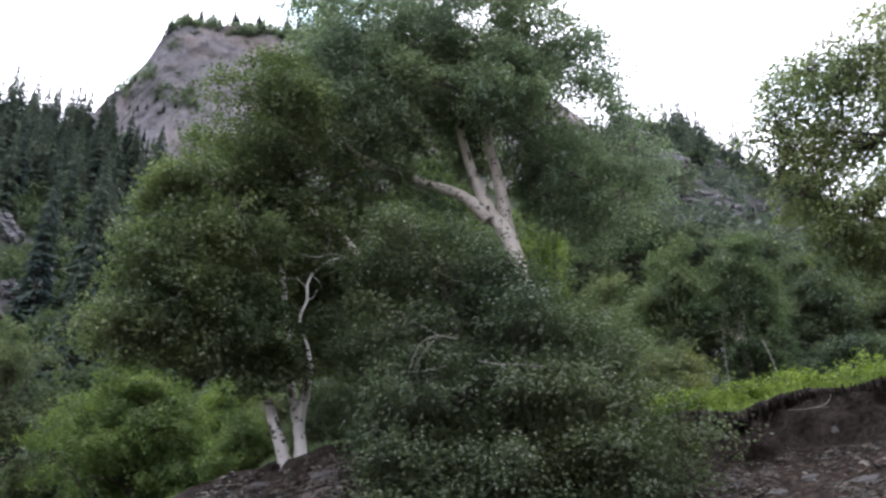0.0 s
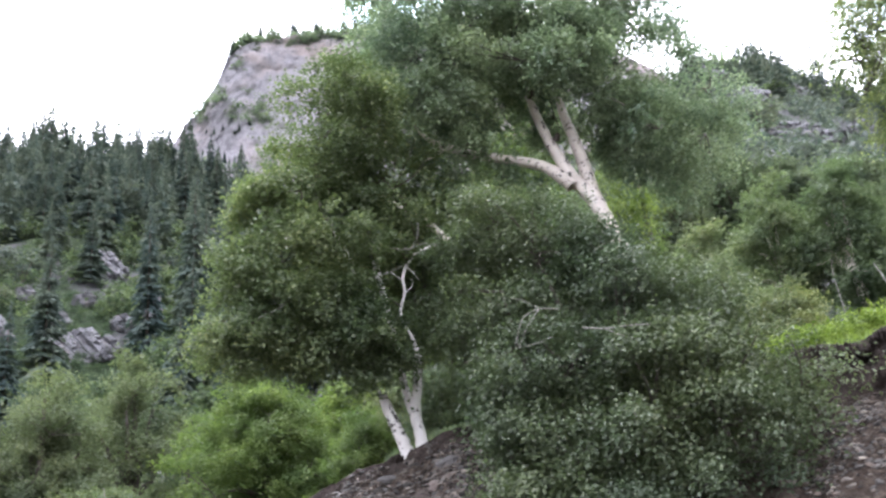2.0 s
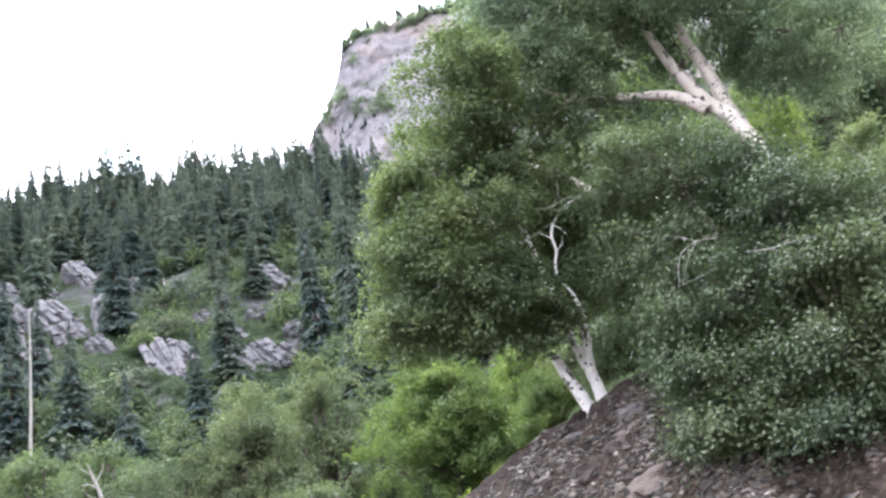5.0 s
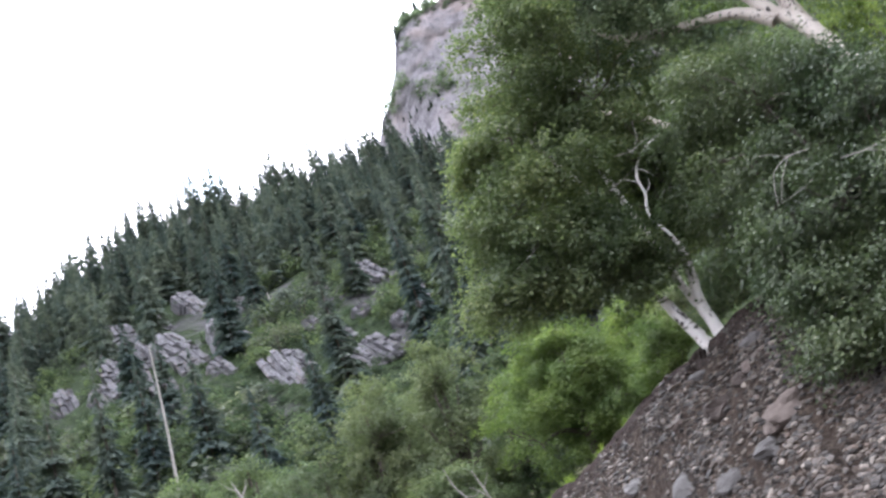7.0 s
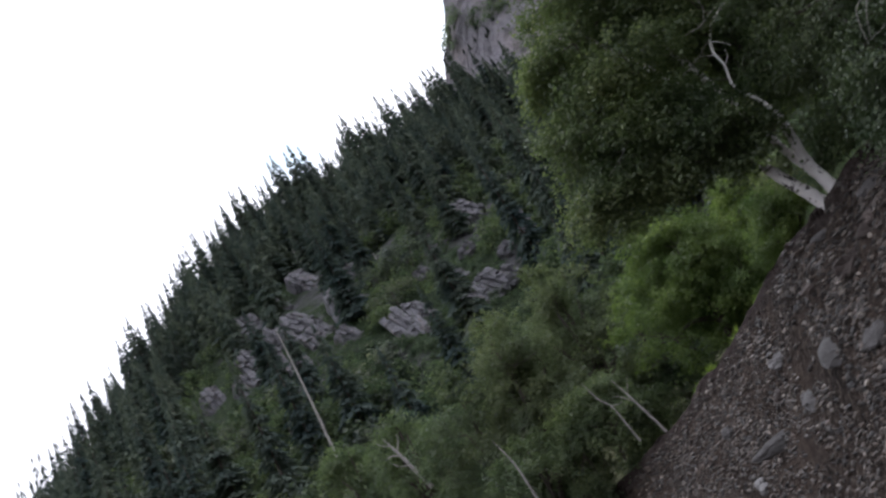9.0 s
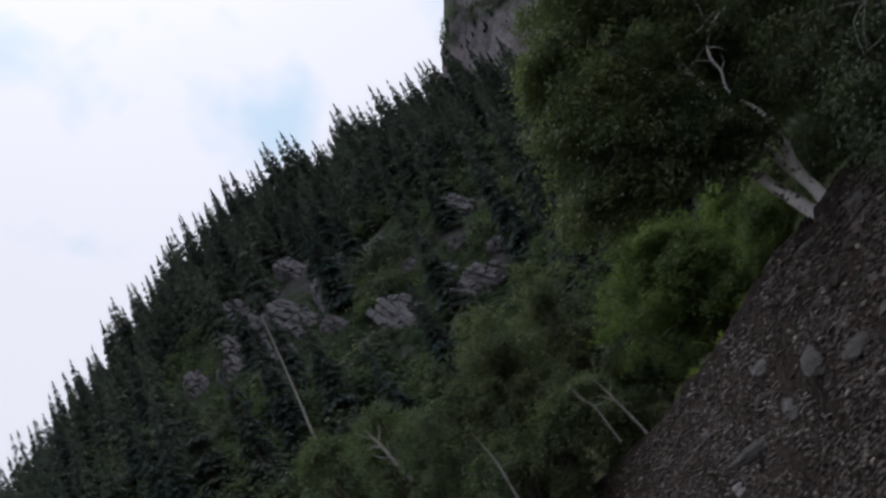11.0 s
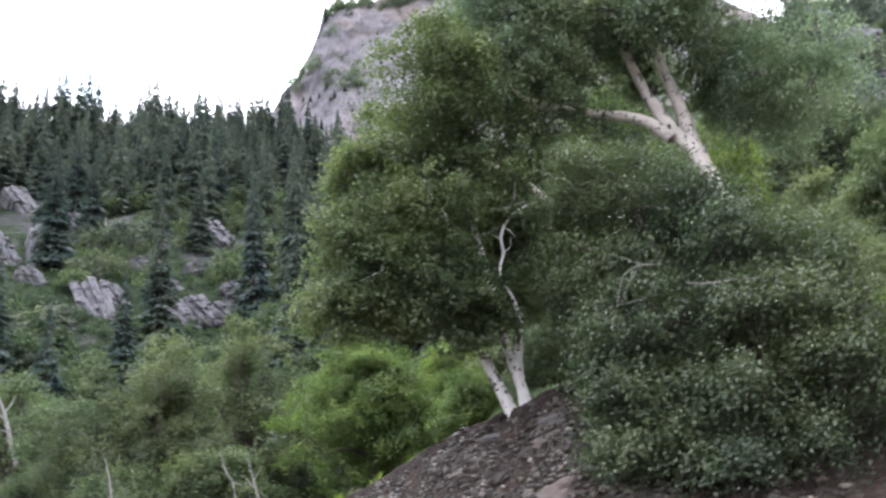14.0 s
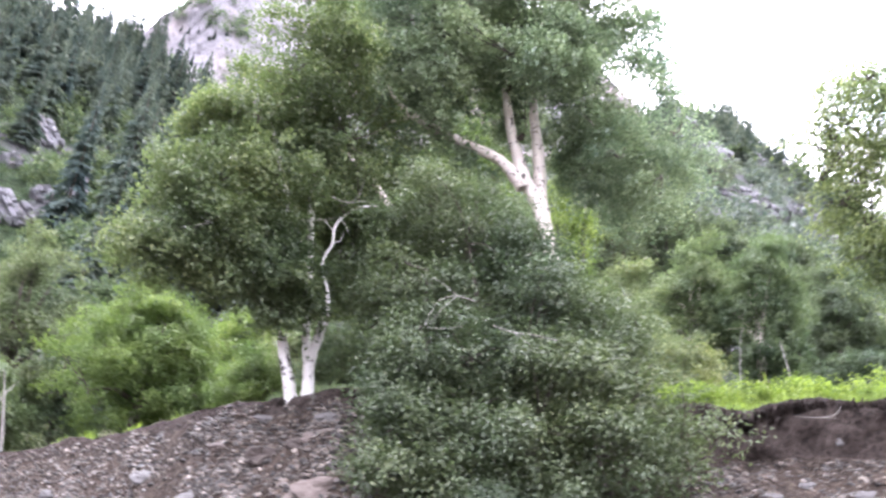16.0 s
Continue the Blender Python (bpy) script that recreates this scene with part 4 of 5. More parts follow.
# ---- spruces on the slope ----
def spruce_mesh(seed, height=12.0, width=2.2, tiers=20, boughs=8):
    """A spruce crown: whorls of drooping boughs, each a folded blade with side sprays, up to a thin leader."""
    r = np.random.default_rng(seed)
    c, al, si, le, wi = [], [], [], [], []

    def blade(mid, along, side, length, wide):
        c.append(mid), al.append(along), si.append(side), le.append(length), wi.append(wide)

    for k in range(tiers):
        f = (k + 0.6 * r.random()) / tiers
        level = height * (0.04 + 0.93 * f)
        reach = width * (1 - f) ** 0.92 * (0.8 + 0.3 * r.random()) + 0.05
        count = boughs if f < 0.7 else max(4, boughs - 3)
        turn = r.random() * 6.28
        for b in range(count):
            a = turn + 6.28 * (b + 0.6 * r.random()) / count
            rr = reach * (0.75 + 0.4 * r.random())
            d = np.array([math.cos(a), math.sin(a), 0.0])
            t = np.array([-d[1], d[0], 0.0])
            drop = 0.35 + 0.3 * r.random()
            z = level + 0.45 * (1 - 0.7 * f) * height / tiers * r.normal()
            v = d + [0, 0, -drop]
            blade(v * rr * 0.5 + [0, 0, z], v, t + [0, 0, 0.4 * r.normal()], rr * 1.1, rr * 0.3 + 0.06)
            # hanging sprays fill the space below the bough
            blade(v * rr * (0.35 + 0.2 * r.random()) + [0, 0, z - 0.22 * height / tiers], d * 0.5 + [0, 0, -1.0], t + d * 0.6 * r.normal(), 1.3 * height / tiers, rr * 0.28 + 0.08)
            for s in (0.4, 0.72):
                for sd in (-1, 1):
                    w = d * 0.7 + t * sd * 0.8 + [0, 0, -drop * (0.9 + 0.6 * r.random())]
                    L = rr * (0.66 - 0.3 * s) + 0.1
                    blade(v * rr * s + [0, 0, z] + w * L * 0.45, w, np.cross(w, [0, 0, 1.0]) + 0.5 * r.standard_normal(3), L, L * 0.4)
    # the leader: a thin spire with short upright sprays
    for q in range(3):
        a = 2.1 * q
        blade(np.array([0, 0, height * 0.94]), np.array([0.03 * math.cos(a), 0.03 * math.sin(a), 1.0]), np.array([math.cos(a), math.sin(a), 0]), height * 0.1, 0.16)
    for q in range(12):
        a, f = 2.4 * q, 0.86 + 0.1 * q / 12
        d = np.array([math.cos(a), math.sin(a), -0.25])
        L = 0.12 + 2.6 * (0.99 - f)
        blade(d * L * 0.45 + [0, 0, height * f], d, np.array([-d[1], d[0], 0.3]), L, L * 0.45)
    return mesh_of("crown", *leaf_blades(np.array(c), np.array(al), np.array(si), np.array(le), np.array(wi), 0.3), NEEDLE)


def spruce(seed, height, width):
    t = thing("spruce_tree", (0, 0, 0), "dark green spruce on the mountain slope", "tree", "spruces on the slope")
    part("trunk", mesh_of("trunk", *tube([[(Vector((0, 0, -0.8)), 0.16), (Vector((0, 0, height * 0.5)), 0.1), (Vector((0, 0, height * 0.93)), 0.02)]], 6), DARK_BARK, True), t)
    part("crown", spruce_mesh(seed, height, width), t)
    return t


SPRUCES = [spruce(50 + k, h, w) for k, (h, w) in enumerate(((13, 2.7), (12, 2.4), (14, 2.9), (11, 2.6), (13.5, 2.2)))]
first_use = [True] * len(SPRUCES)


def plant(models, used, k, place, size, tall=1.0):
    m = Matrix.Translation(place) @ Matrix.Rotation(rng.random() * 6.28, 4, "Z") @ Matrix.Diagonal((size, size, size * tall, 1))
    if used[k]:
        used[k] = False
        models[k].matrix_basis = m
        return models[k]
    o = copy_thing(models[k], m)
    o.scale = (size, size, size * tall)
    return o


spots = []
for b in np.arange(-64, -16, 0.62):
    # the ridge's own row against the sky
    spots.append((b + rng.random() * 0.5, np.interp(b, [-60, -23, -14], [200, 190, 185]) + rng.uniform(-14, 4)))
for _ in range(95):
    b = rng.uniform(-62, -19)
    f = rng.random() ** 0.8
    low = 0.4 + 0.14 * math.sin(b * 0.9) + 0.06 * math.sin(b * 2.3)
    if f < low and -50 < b < -24:
        f = low + (1 - low) * rng.random()
    r0, r1 = np.interp(b, [-60, -23], [78, 70]), np.interp(b, [-60, -23], [200, 190])
    spots.append((b, r0 + (r1 - r0) * f))
for b, r in ((-23.2, 80), (-37.2, 76), (-33.0, 79), (-40.2, 82), (-31.0, 92), (-42.0, 94), (-43.5, 84), (-46, 80), (-51, 78), (-53, 74), (-55.5, 80), (-49, 88), (-22.5, 92), (-25.2, 96), (-57, 76), (-19.4, 78), (-17.4, 74), (-15.2, 77), (-13.2, 73), (-11.6, 79)):
    spots.append((b, r))
for b, r in spots:
    plant(SPRUCES, first_use, int(rng.integers(5)), on_ground(b, r, 0.3), (1.0 + 0.3 * rng.random()) * ((1.04 + 0.22 * rng.random() ** 1.5 if b > -42 else 0.96) if r > 170 else 1), 0.92 + 0.2 * rng.random())


# ---- bushes and small broadleaved trees on the slopes ----
# bearing, rise, half length along the bedding and half width (degrees), dip of the bedding
OUTCROPS = ((-34.7, 19.0, 2.5, 0.75, 63), (-33.5, 19.4, 1.6, 0.55, 60), (-29.3, 18.4, 1.6, 1.3, 50), (-27.9, 18.6, 1.0, 0.8, 48), (-27.6, 23.5, 1.3, 0.5, 52), (-24.8, 20.6, 2.1, 0.35, 80), (-31.0, 23.6, 0.9, 0.35, 65), (-28.9, 21.4, 0.6, 0.4, 55),
            (-39.2, 24.6, 1.6, 0.45, 58), (-37.4, 22.4, 1.6, 0.6, 58), (-40.1, 21.3, 1.4, 0.7, 60), (-38.5, 20.6, 1.0, 0.45, 62), (-44.0, 23.6, 1.3, 0.7, 66), (-40.9, 22.2, 1.8, 0.8, 55), (-42.4, 22.4, 1.2, 0.5, 64), (-44.8, 22.0, 1.0, 0.5, 66), (-41.4, 24.0, 1.0, 0.4, 60), (-45.4, 20.5, 1.3, 0.6, 70), (-43.2, 20.9, 1.7, 0.4, 82),
            (-38.0, 21.8, 2.2, 0.45, 84), (-41.9, 20.2, 1.2, 0.5, 64), (-26.6, 20.0, 0.7, 0.4, 50), (-47.8, 20.6, 1.2, 0.5, 72), (-50.2, 18.8, 1.2, 0.4, 80), (-30.2, 20.4, 0.7, 0.35, 55), (-36.2, 24.0, 0.8, 0.3, 70), (-32.2, 21.6, 0.8, 0.3, 60),
            (15.4, 29.2, 1.1, 0.8, 50), (16.2, 28.4, 0.8, 0.5, 50), (17.6, 26.4, 1.5, 0.8, 25), (19.0, 25.8, 1.3, 0.6, 30), (20.6, 27.2, 0.8, 0.5, 45), (18.4, 28.6, 0.8, 0.4, 50), (21.6, 25.4, 0.9, 0.5, 40), (13.6, 31.2, 1.0, 0.35, 35), (13.0, 28.0, 0.8, 0.5, 45), (22.4, 24.0, 0.9, 0.5, 45), (7.6, 25.6, 1.2, 0.4, 40))
ROCK_REACH = [meet(q[0], q[1], 60.0, 300.0, 1.0) for q in OUTCROPS]


def covers_rock(bearing, reach):
    """Whether a plant here would stand on an outcrop, or below it and hide it from the camera."""
    return any(abs(bearing - q[0]) < 0.45 * q[2] + q[3] + 0.3 and -0.13 * far_off < reach - far_off < 4 for q, far_off in zip(OUTCROPS, ROCK_REACH))


def shrub_model(seed, mat, label):
    t = thing("mountain_shrub", (0, 0, 0), label, "shrub", "shrubs on the slopes")
    r = np.random.default_rng(seed)
    blobs = [(Vector((r.uniform(-1, 1), r.uniform(-1, 1), 1.0 + r.random() * 1.6)), (1.0, 1.0, 0.9), 1.0) for _ in range(5)]
    v, f, pos = foliage(blobs, 75, 7, 0.32, 0.6, seed=seed, clump=0.6)
    part("crown", mesh_of("crown", v, f, mat), t)
    part("stem", mesh_of("stem", *tube([[(Vector((0, 0, -0.6)), 0.1), (Vector((0.1, 0, 1.6)), 0.05)], [(Vector((0, 0, 0)), 0.07), (Vector((0.7, 0.3, 1.8)), 0.03)], [(Vector((0, 0, 0)), 0.07), (Vector((-0.6, -0.3, 1.7)), 0.03)]], 5), DARK_BARK, True), t)
    return t


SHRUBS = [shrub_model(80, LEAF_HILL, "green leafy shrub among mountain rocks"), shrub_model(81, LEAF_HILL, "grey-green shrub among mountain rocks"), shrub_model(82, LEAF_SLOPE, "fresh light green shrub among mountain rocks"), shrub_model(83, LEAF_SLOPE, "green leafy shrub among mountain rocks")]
shrub_first = [True] * 4
for _ in range(200):
    b, r = rng.uniform(-56, -21), rng.uniform(64, 125)
    if not covers_rock(b, r):
        plant(SHRUBS, shrub_first, int(rng.choice(4, p=[0.22, 0.2, 0.28, 0.3])), on_ground(b, r, 0.2), 0.8 + 0.9 * rng.random())
for _ in range(70):
    b, r = rng.uniform(5, 30), rng.uniform(110, 285)
    if not covers_rock(b, r):
        plant(SHRUBS, shrub_first, int(rng.choice(4, p=[0.4, 0.4, 0.0, 0.2])), on_ground(b, r, 0.3), 0.9 + 1.1 * rng.random())
for b, r in ((-38.6, 62), (-37, 60), (-40.3, 64), (-42.5, 66), (-44.6, 68), (-39.5, 60), (-47.5, 70), (-50, 66), (-35.2, 64), (-33.5, 66)):
    plant(SHRUBS, shrub_first, int(rng.integers(2)), on_ground(b, r, 0.2), 1.3 + 0.4 * rng.random())


# ---- rock outcrops on the slope: steep beds of layered stone, side by side ----
def bed_mesh(seed):
    """One bed: a long flat plate broken across by joints, with a raw upper edge and ragged ends. Unit half sizes."""
    r = np.random.default_rng(900 + seed)
    V, stations, x = [], [], -1.0
    while x < 1.0:
        stations.append(x)
        x += 0.06 + 0.2 * r.random()
    stations.append(1.0)
    left, right, front, tilt = -1.0, 1.0, 0.8, 0.0
    for k, x in enumerate(stations):
        end = 0.4 if k in (0, len(stations) - 1) else 1.0
        for dx in ((0.0,) if end < 1 else (-0.01, 0.01)):
            jog = r.normal() * 0.03
            for y, z in ((left * 1.05, -1.5), (left, front - 0.1), (left * 0.86, front + jog), (0.1, front - 0.05 + tilt + jog), (right * 0.95, front - 0.2 + tilt), (right, -1.5)):
                V.append((x + dx + 0.015 * r.normal(), y * end + 0.04 * r.normal(), (z if end == 1 else z - 0.35) + 0.03 * r.normal()))
            if dx == -0.01 and r.random() < 0.55:
                left, right = -1 + 0.35 * r.random() ** 2, 1 - 0.35 * r.random() ** 2
                front, tilt = 0.95 - 0.55 * r.random() ** 1.5, 0.12 * r.normal()
    n = len(V) // 6
    F = [(6 * a + b, 6 * a + b + 1, 6 * a + b + 7, 6 * a + b + 6) for a in range(n - 1) for b in range(5)]
    return mesh_of("bed", V, F, OUTCROP)


BEDS = [bed_mesh(k) for k in range(10)]
for k, (b, e, half_long, half_wide, dip) in enumerate(OUTCROPS):
    reach = ROCK_REACH[k]
    far_scale = max(1.0, reach / 95)
    place = on_ground(b, reach - 0.9 * far_scale, -0.35 * far_scale)
    o = thing("rock_outcrop", place, "pale grey layered rock outcrop on the wooded slope", "rock", "outcrops on the slope")
    metre = reach * radians(1.0) / math.cos(radians(e))
    turn = radians(-b) + rng.uniform(-0.3, 0.3)
    # local axes: x to the side, y up the leaning face, z out of it
    face = Matrix.Rotation(turn, 4, "Z") @ Matrix.Rotation(radians(64), 4, "X")
    o.matrix_basis = Matrix.Translation(place) @ face
    half_long, half_wide = half_long * 1.1, half_wide * 1.25
    beds = max(2, round(half_wide * 2 * metre / (0.6 * far_scale)))
    for q in range(beds):
        piece = part("bed", BEDS[(k * 3 + q * 7) % 10], o)
        across = (q + 0.5) / beds * 2 - 1
        lean = radians(-dip - 4 + rng.normal() * 2)
        shift = Matrix.Rotation(lean, 4, "Z") @ Vector((rng.uniform(-0.1, 0.1) * half_long * metre, across * half_wide * metre, 0))
        grow = rng.uniform(0.78, 1.0) * (1 - 0.25 * across * across)
        piece.matrix_basis = Matrix.Translation(shift + Vector((0, 0, 0.1 + rng.uniform(-0.22, 0.22)))) @ Matrix.Rotation(lean, 4, "Z") @ Matrix.Rotation(-0.1 + rng.normal() * 0.08, 4, "X") @ Matrix.Diagonal((half_long * metre * grow, half_wide * metre / beds * 1.3, 0.8 * far_scale, 1))


# ---- trees on the cliff's brow and ledges ----
for b in np.arange(-20.3, 2.0, 0.36):
    bb = b + rng.uniform(-0.2, 0.2)
    rr = brow(bb, 396.0, 432.0) + rng.uniform(-0.5, 3.5)
    plant(SPRUCES, first_use, int(rng.integers(5)), on_ground(bb, rr, 0.5), rng.choice([0.5, 0.65, 0.8, 1.0, 1.2]) * 1.1, 1.0)
for b, e, s in ((-21.6, 33.4, 0.45), (-21.7, 32.6, 0.5), (-20.0, 32.5, 0.7), (-19.5, 32.6, 0.6), (-19.8, 32.4, 0.5), (-18.8, 32.4, 0.6), (-20.5, 29.9, 0.8), (-21.6, 29.5, 0.7), (-20.8, 29.1, 0.8), (-22.7, 32.0, 0.5), (-21.2, 32.2, 0.5), (-20.6, 32.2, 0.4), (-22.0, 29.0, 0.8), (-19.7, 29.4, 0.7), (-18.9, 29.2, 0.7)):
    plant(SPRUCES, first_use, int(rng.integers(5)), on_ground(b, meet(b, e, 380.0, 430.0, 0.25) - 0.4, 0.6), s * 0.8)
for b in (14.2, 15.9, 16.3, 17.0, 17.3):
    plant(SPRUCES, first_use, int(rng.integers(5)), on_ground(b, brow(b, 280.0, 320.0), 0.5), rng.uniform(0.25, 0.5))

# ---- the closed wood behind the single spruces ----
def joined_wood(name, label, spots, src_me, mat, low, high):
    co = np.empty(len(src_me.vertices) * 3, np.float32)
    src_me.vertices.foreach_get("co", co)
    co = co.reshape(-1, 3)
    tri = np.empty(len(src_me.polygons) * 3, np.int32)
    src_me.loops.foreach_get("vertex_index", tri)
    tri = tri.reshape(-1, 3)
    V, F = [], []
    for k, p in enumerate(spots):
        a, s = rng.random() * 6.28, rng.uniform(low, high)
        c, q = math.cos(a) * s, math.sin(a) * s
        V.append(co @ np.array([[c, q, 0], [-q, c, 0], [0, 0, s * rng.uniform(0.9, 1.25)]], np.float32) + np.array(p, np.float32))
        F.append(tri + k * len(co))
    o = new(name, mesh_of(name, np.concatenate(V), np.concatenate(F), mat))
    return tagged(o, label, "woodland", kind="stuff")


far = []
for _ in range(280):
    b = rng.uniform(-63, -17)
    f = rng.random() ** 0.55
    low = 0.42 + 0.14 * math.sin(b * 0.9) + 0.06 * math.sin(b * 2.3)
    if f < low and -50 < b < -24:
        f = low + (1 - low) * rng.random()
    if rng.random() < 0.75 and any(abs(b - q[0]) < q[3] + 0.5 and f < 0.45 for q in OUTCROPS):
        continue
    r0, r1 = np.interp(b, [-60, -23], [84, 76]), np.interp(b, [-60, -23], [199, 189])
    far.append(on_ground(b, r0 + (r1 - r0) * f, 0.4))
for _ in range(75):
    b = rng.choice([9.5, 11.0, 16.6, 17.6, 21.0, 23.5]) + rng.normal() * 0.7
    far.append(on_ground(b, rng.uniform(150, 285), 0.4))
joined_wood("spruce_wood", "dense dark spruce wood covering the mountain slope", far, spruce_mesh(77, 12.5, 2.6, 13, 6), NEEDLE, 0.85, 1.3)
scrub, right_scrub = [], []
low_blobs = [(Vector((rng.uniform(-1, 1), rng.uniform(-1, 1), 0.9 + rng.random())), (0.9, 0.9, 0.8), 1.0) for _ in range(4)]
low_shrub = mesh_of("low_shrub", *foliage(low_blobs, 20, 5, 0.5, 0.8, seed=91, clump=0.7)[:2], LEAF_MID)
for _ in range(700):
    b, r = rng.uniform(5, 25), rng.uniform(75, 296)
    if not covers_rock(b, r):
        right_scrub.append(on_ground(b, r, 0.3))
for _ in range(1300):
    b, r = rng.uniform(-58, -20), rng.uniform(64, 150)
    if not covers_rock(b, r):
        scrub.append(on_ground(b, r, 0.3))
tufts_low = []
for _ in range(2600):
    b, r = rng.uniform(-52, -22), rng.uniform(64, 125)
    if covers_rock(b, r):
        tufts_low.append(on_ground(b, r, 0.1))
brow_wood = []
for _ in range(230):
    b = rng.uniform(-20.2, 4)
    brow_wood.append(on_ground(b, brow(b, 396.0, 432.0) + rng.uniform(-3, 2), 0.3))
for _ in range(40):
    b, e = rng.uniform(-22.6, -17.5), rng.choice([32.1, 32.3, 32.5, 29.3])
    brow_wood.append(on_ground(b, meet(b, e, 380.0, 432.0, 0.25), 0.3))
joined_wood("hill_scrub", "green scrub covering the rocky slopes", scrub, low_shrub, LEAF_SLOPE, 0.6, 1.4)
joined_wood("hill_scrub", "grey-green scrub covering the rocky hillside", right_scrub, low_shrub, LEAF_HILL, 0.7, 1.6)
joined_wood("low_growth", "low green herbs and dwarf shrubs round the outcrops", tufts_low, low_shrub, LEAF_SLOPE, 0.16, 0.45)
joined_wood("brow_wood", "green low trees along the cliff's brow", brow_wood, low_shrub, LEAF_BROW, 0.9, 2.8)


# ---- stones of the bank ----
def stone_mesh(seed, cuts=2, flat=0.7):
    r = np.random.default_rng(500 + seed)
    bm = bmesh.new()
    bmesh.ops.create_icosphere(bm, subdivisions=cuts, radius=1.0)
    off = Vector((seed * 2.7, seed * 5.1, 1.3))
    sx, sy = 0.8 + 0.5 * r.random(), 0.75 + 0.3 * r.random()
    for v in bm.verts:
        k = 1 + 0.35 * noise.noise(v.co * 1.1 + off) + 0.24 * noise.cell(v.co * 1.5 + off)
        v.co = Vector((v.co.x * sx, v.co.y * sy, v.co.z * flat)) * k
    me = bpy.data.meshes.new("stone")
    bm.to_mesh(me)
    bm.free()
    me.materials.append(STONE)
    me.polygons.foreach_set("use_smooth", np.full(len(me.polygons), False))
    return me


STONES = [stone_mesh(s, 3, 0.55 + 0.08 * (s % 4)) for s in range(8)]


def lay(bearing, reach, size, mesh, wide=1.0, spin=None, deep=0.25, tall=1.0):
    p = on_ground(bearing, reach)
    e = 0.15
    dz = (ground_z(bearing, reach + e) - ground_z(bearing, reach - e)) / (2 * e)
    a = radians(bearing)
    n = Vector((-dz * math.sin(a), -dz * math.cos(a), 1)).normalized()
    m = n.to_track_quat("Z", "Y").to_matrix().to_4x4()
    o = new("stone", mesh)
    o.parent = ground
    o.matrix_basis = Matrix.Translation(p - n * size * deep * 0.4) @ m @ Matrix.Rotation(rng.random() * 6.28 if spin is None else spin, 4, "Z") @ Matrix.Diagonal((size * wide, size, size * tall, 1))
    return o


# the boulders that stand out: bearing, rise, half size, length ratio, turn, height ratio, kind
def boulder_material(name, dark, light):
    m, n, l, p = material(name)
    a = noise_node(n, l, 3.0, 6.0, 0.65)
    c = ramp(n, l, a, (0.3, dark), (0.7, light))
    l.new(mix(n, l, ramp(n, l, noise_node(n, l, 11.0, 4.0, 0.7), (0.56, (0, 0, 0)), (0.66, (0.6, 0.6, 0.6))), c, tuple(0.4 * q for q in dark)), p.inputs["Base Color"])
    p.inputs["Roughness"].default_value = 0.8
    bump(n, l, a, p, 0.6, 0.06)
    return m


KINDS = {"grey": boulder_material("grey_boulder", (0.06, 0.055, 0.054), (0.1, 0.093, 0.091)), "brown": boulder_material("brown_boulder", (0.03, 0.021, 0.018), (0.055, 0.04, 0.033)),
         "tan": boulder_material("tan_boulder", (0.075, 0.057, 0.049), (0.125, 0.098, 0.086)), "pale": boulder_material("pale_boulder", (0.14, 0.132, 0.13), (0.25, 0.24, 0.236))}
BOULDERS = {}
for k, (b, e, size, wide, spin, tall, kind) in enumerate((
        (-14.1, 5.1, 0.26, 1.5, 1.25, 0.45, "grey"), (-19.4, 2.35, 0.13, 3.2, 0.15, 1.2, "grey"), (-10.4, 8.4, 0.19, 1.2, 0.5, 1.0, "brown"), (-16.9, 6.1, 0.16, 1.2, 1.3, 0.9, "grey"), (-16.7, 3.4, 0.15, 1.7, 1.4, 0.9, "grey"),
        (-8.6, 9.4, 0.13, 1.2, 0.3, 0.9, "brown"), (-7.2, 6.85, 0.2, 1.2, 0.5, 0.9, "tan"), (-21.6, 0.9, 0.15, 1.3, 0.8, 0.9, "pale"), (-11.7, 4.4, 0.15, 1.2, 1.0, 0.9, "grey"),
        (-8.7, 5.4, 0.16, 1.3, 0.2, 0.8, "grey"), (-21.6, 4.3, 0.14, 1.3, 0.7, 0.8, "grey"), (-7.0, 11.2, 0.12, 1.3, 0.4, 0.8, "grey"), (-8.0, 9.9, 0.12, 1.4, 1.7, 0.8, "tan"), (-10.6, 10.6, 0.1, 1.6, 0.1, 0.8, "grey"),
        (-13.0, 8.6, 0.1, 1.5, 0.6, 0.8, "tan"), (-18.0, 4.6, 0.11, 1.4, 0.9, 0.8, "brown"), (21.4, 10.4, 0.08, 1.6, 0.1, 0.7, "grey"), (24.3, 10.2, 0.1, 1.8, 0.2, 0.6, "grey"), (22.8, 12.4, 0.05, 1.5, 0.2, 0.6, "grey"), (19.4, 9.8, 0.07, 1.5, 0.4, 0.7, "grey"))):
    if (kind, k % 5) not in BOULDERS:
        me = stone_mesh(40 + k, 3, 0.75)
        me.materials[0] = KINDS[kind]
        BOULDERS[(kind, k % 5)] = me
    lay(b, meet(b, e, 6.0, 30.0, 0.05), size, BOULDERS[(kind, k % 5)], wide, spin, 0.3, tall)
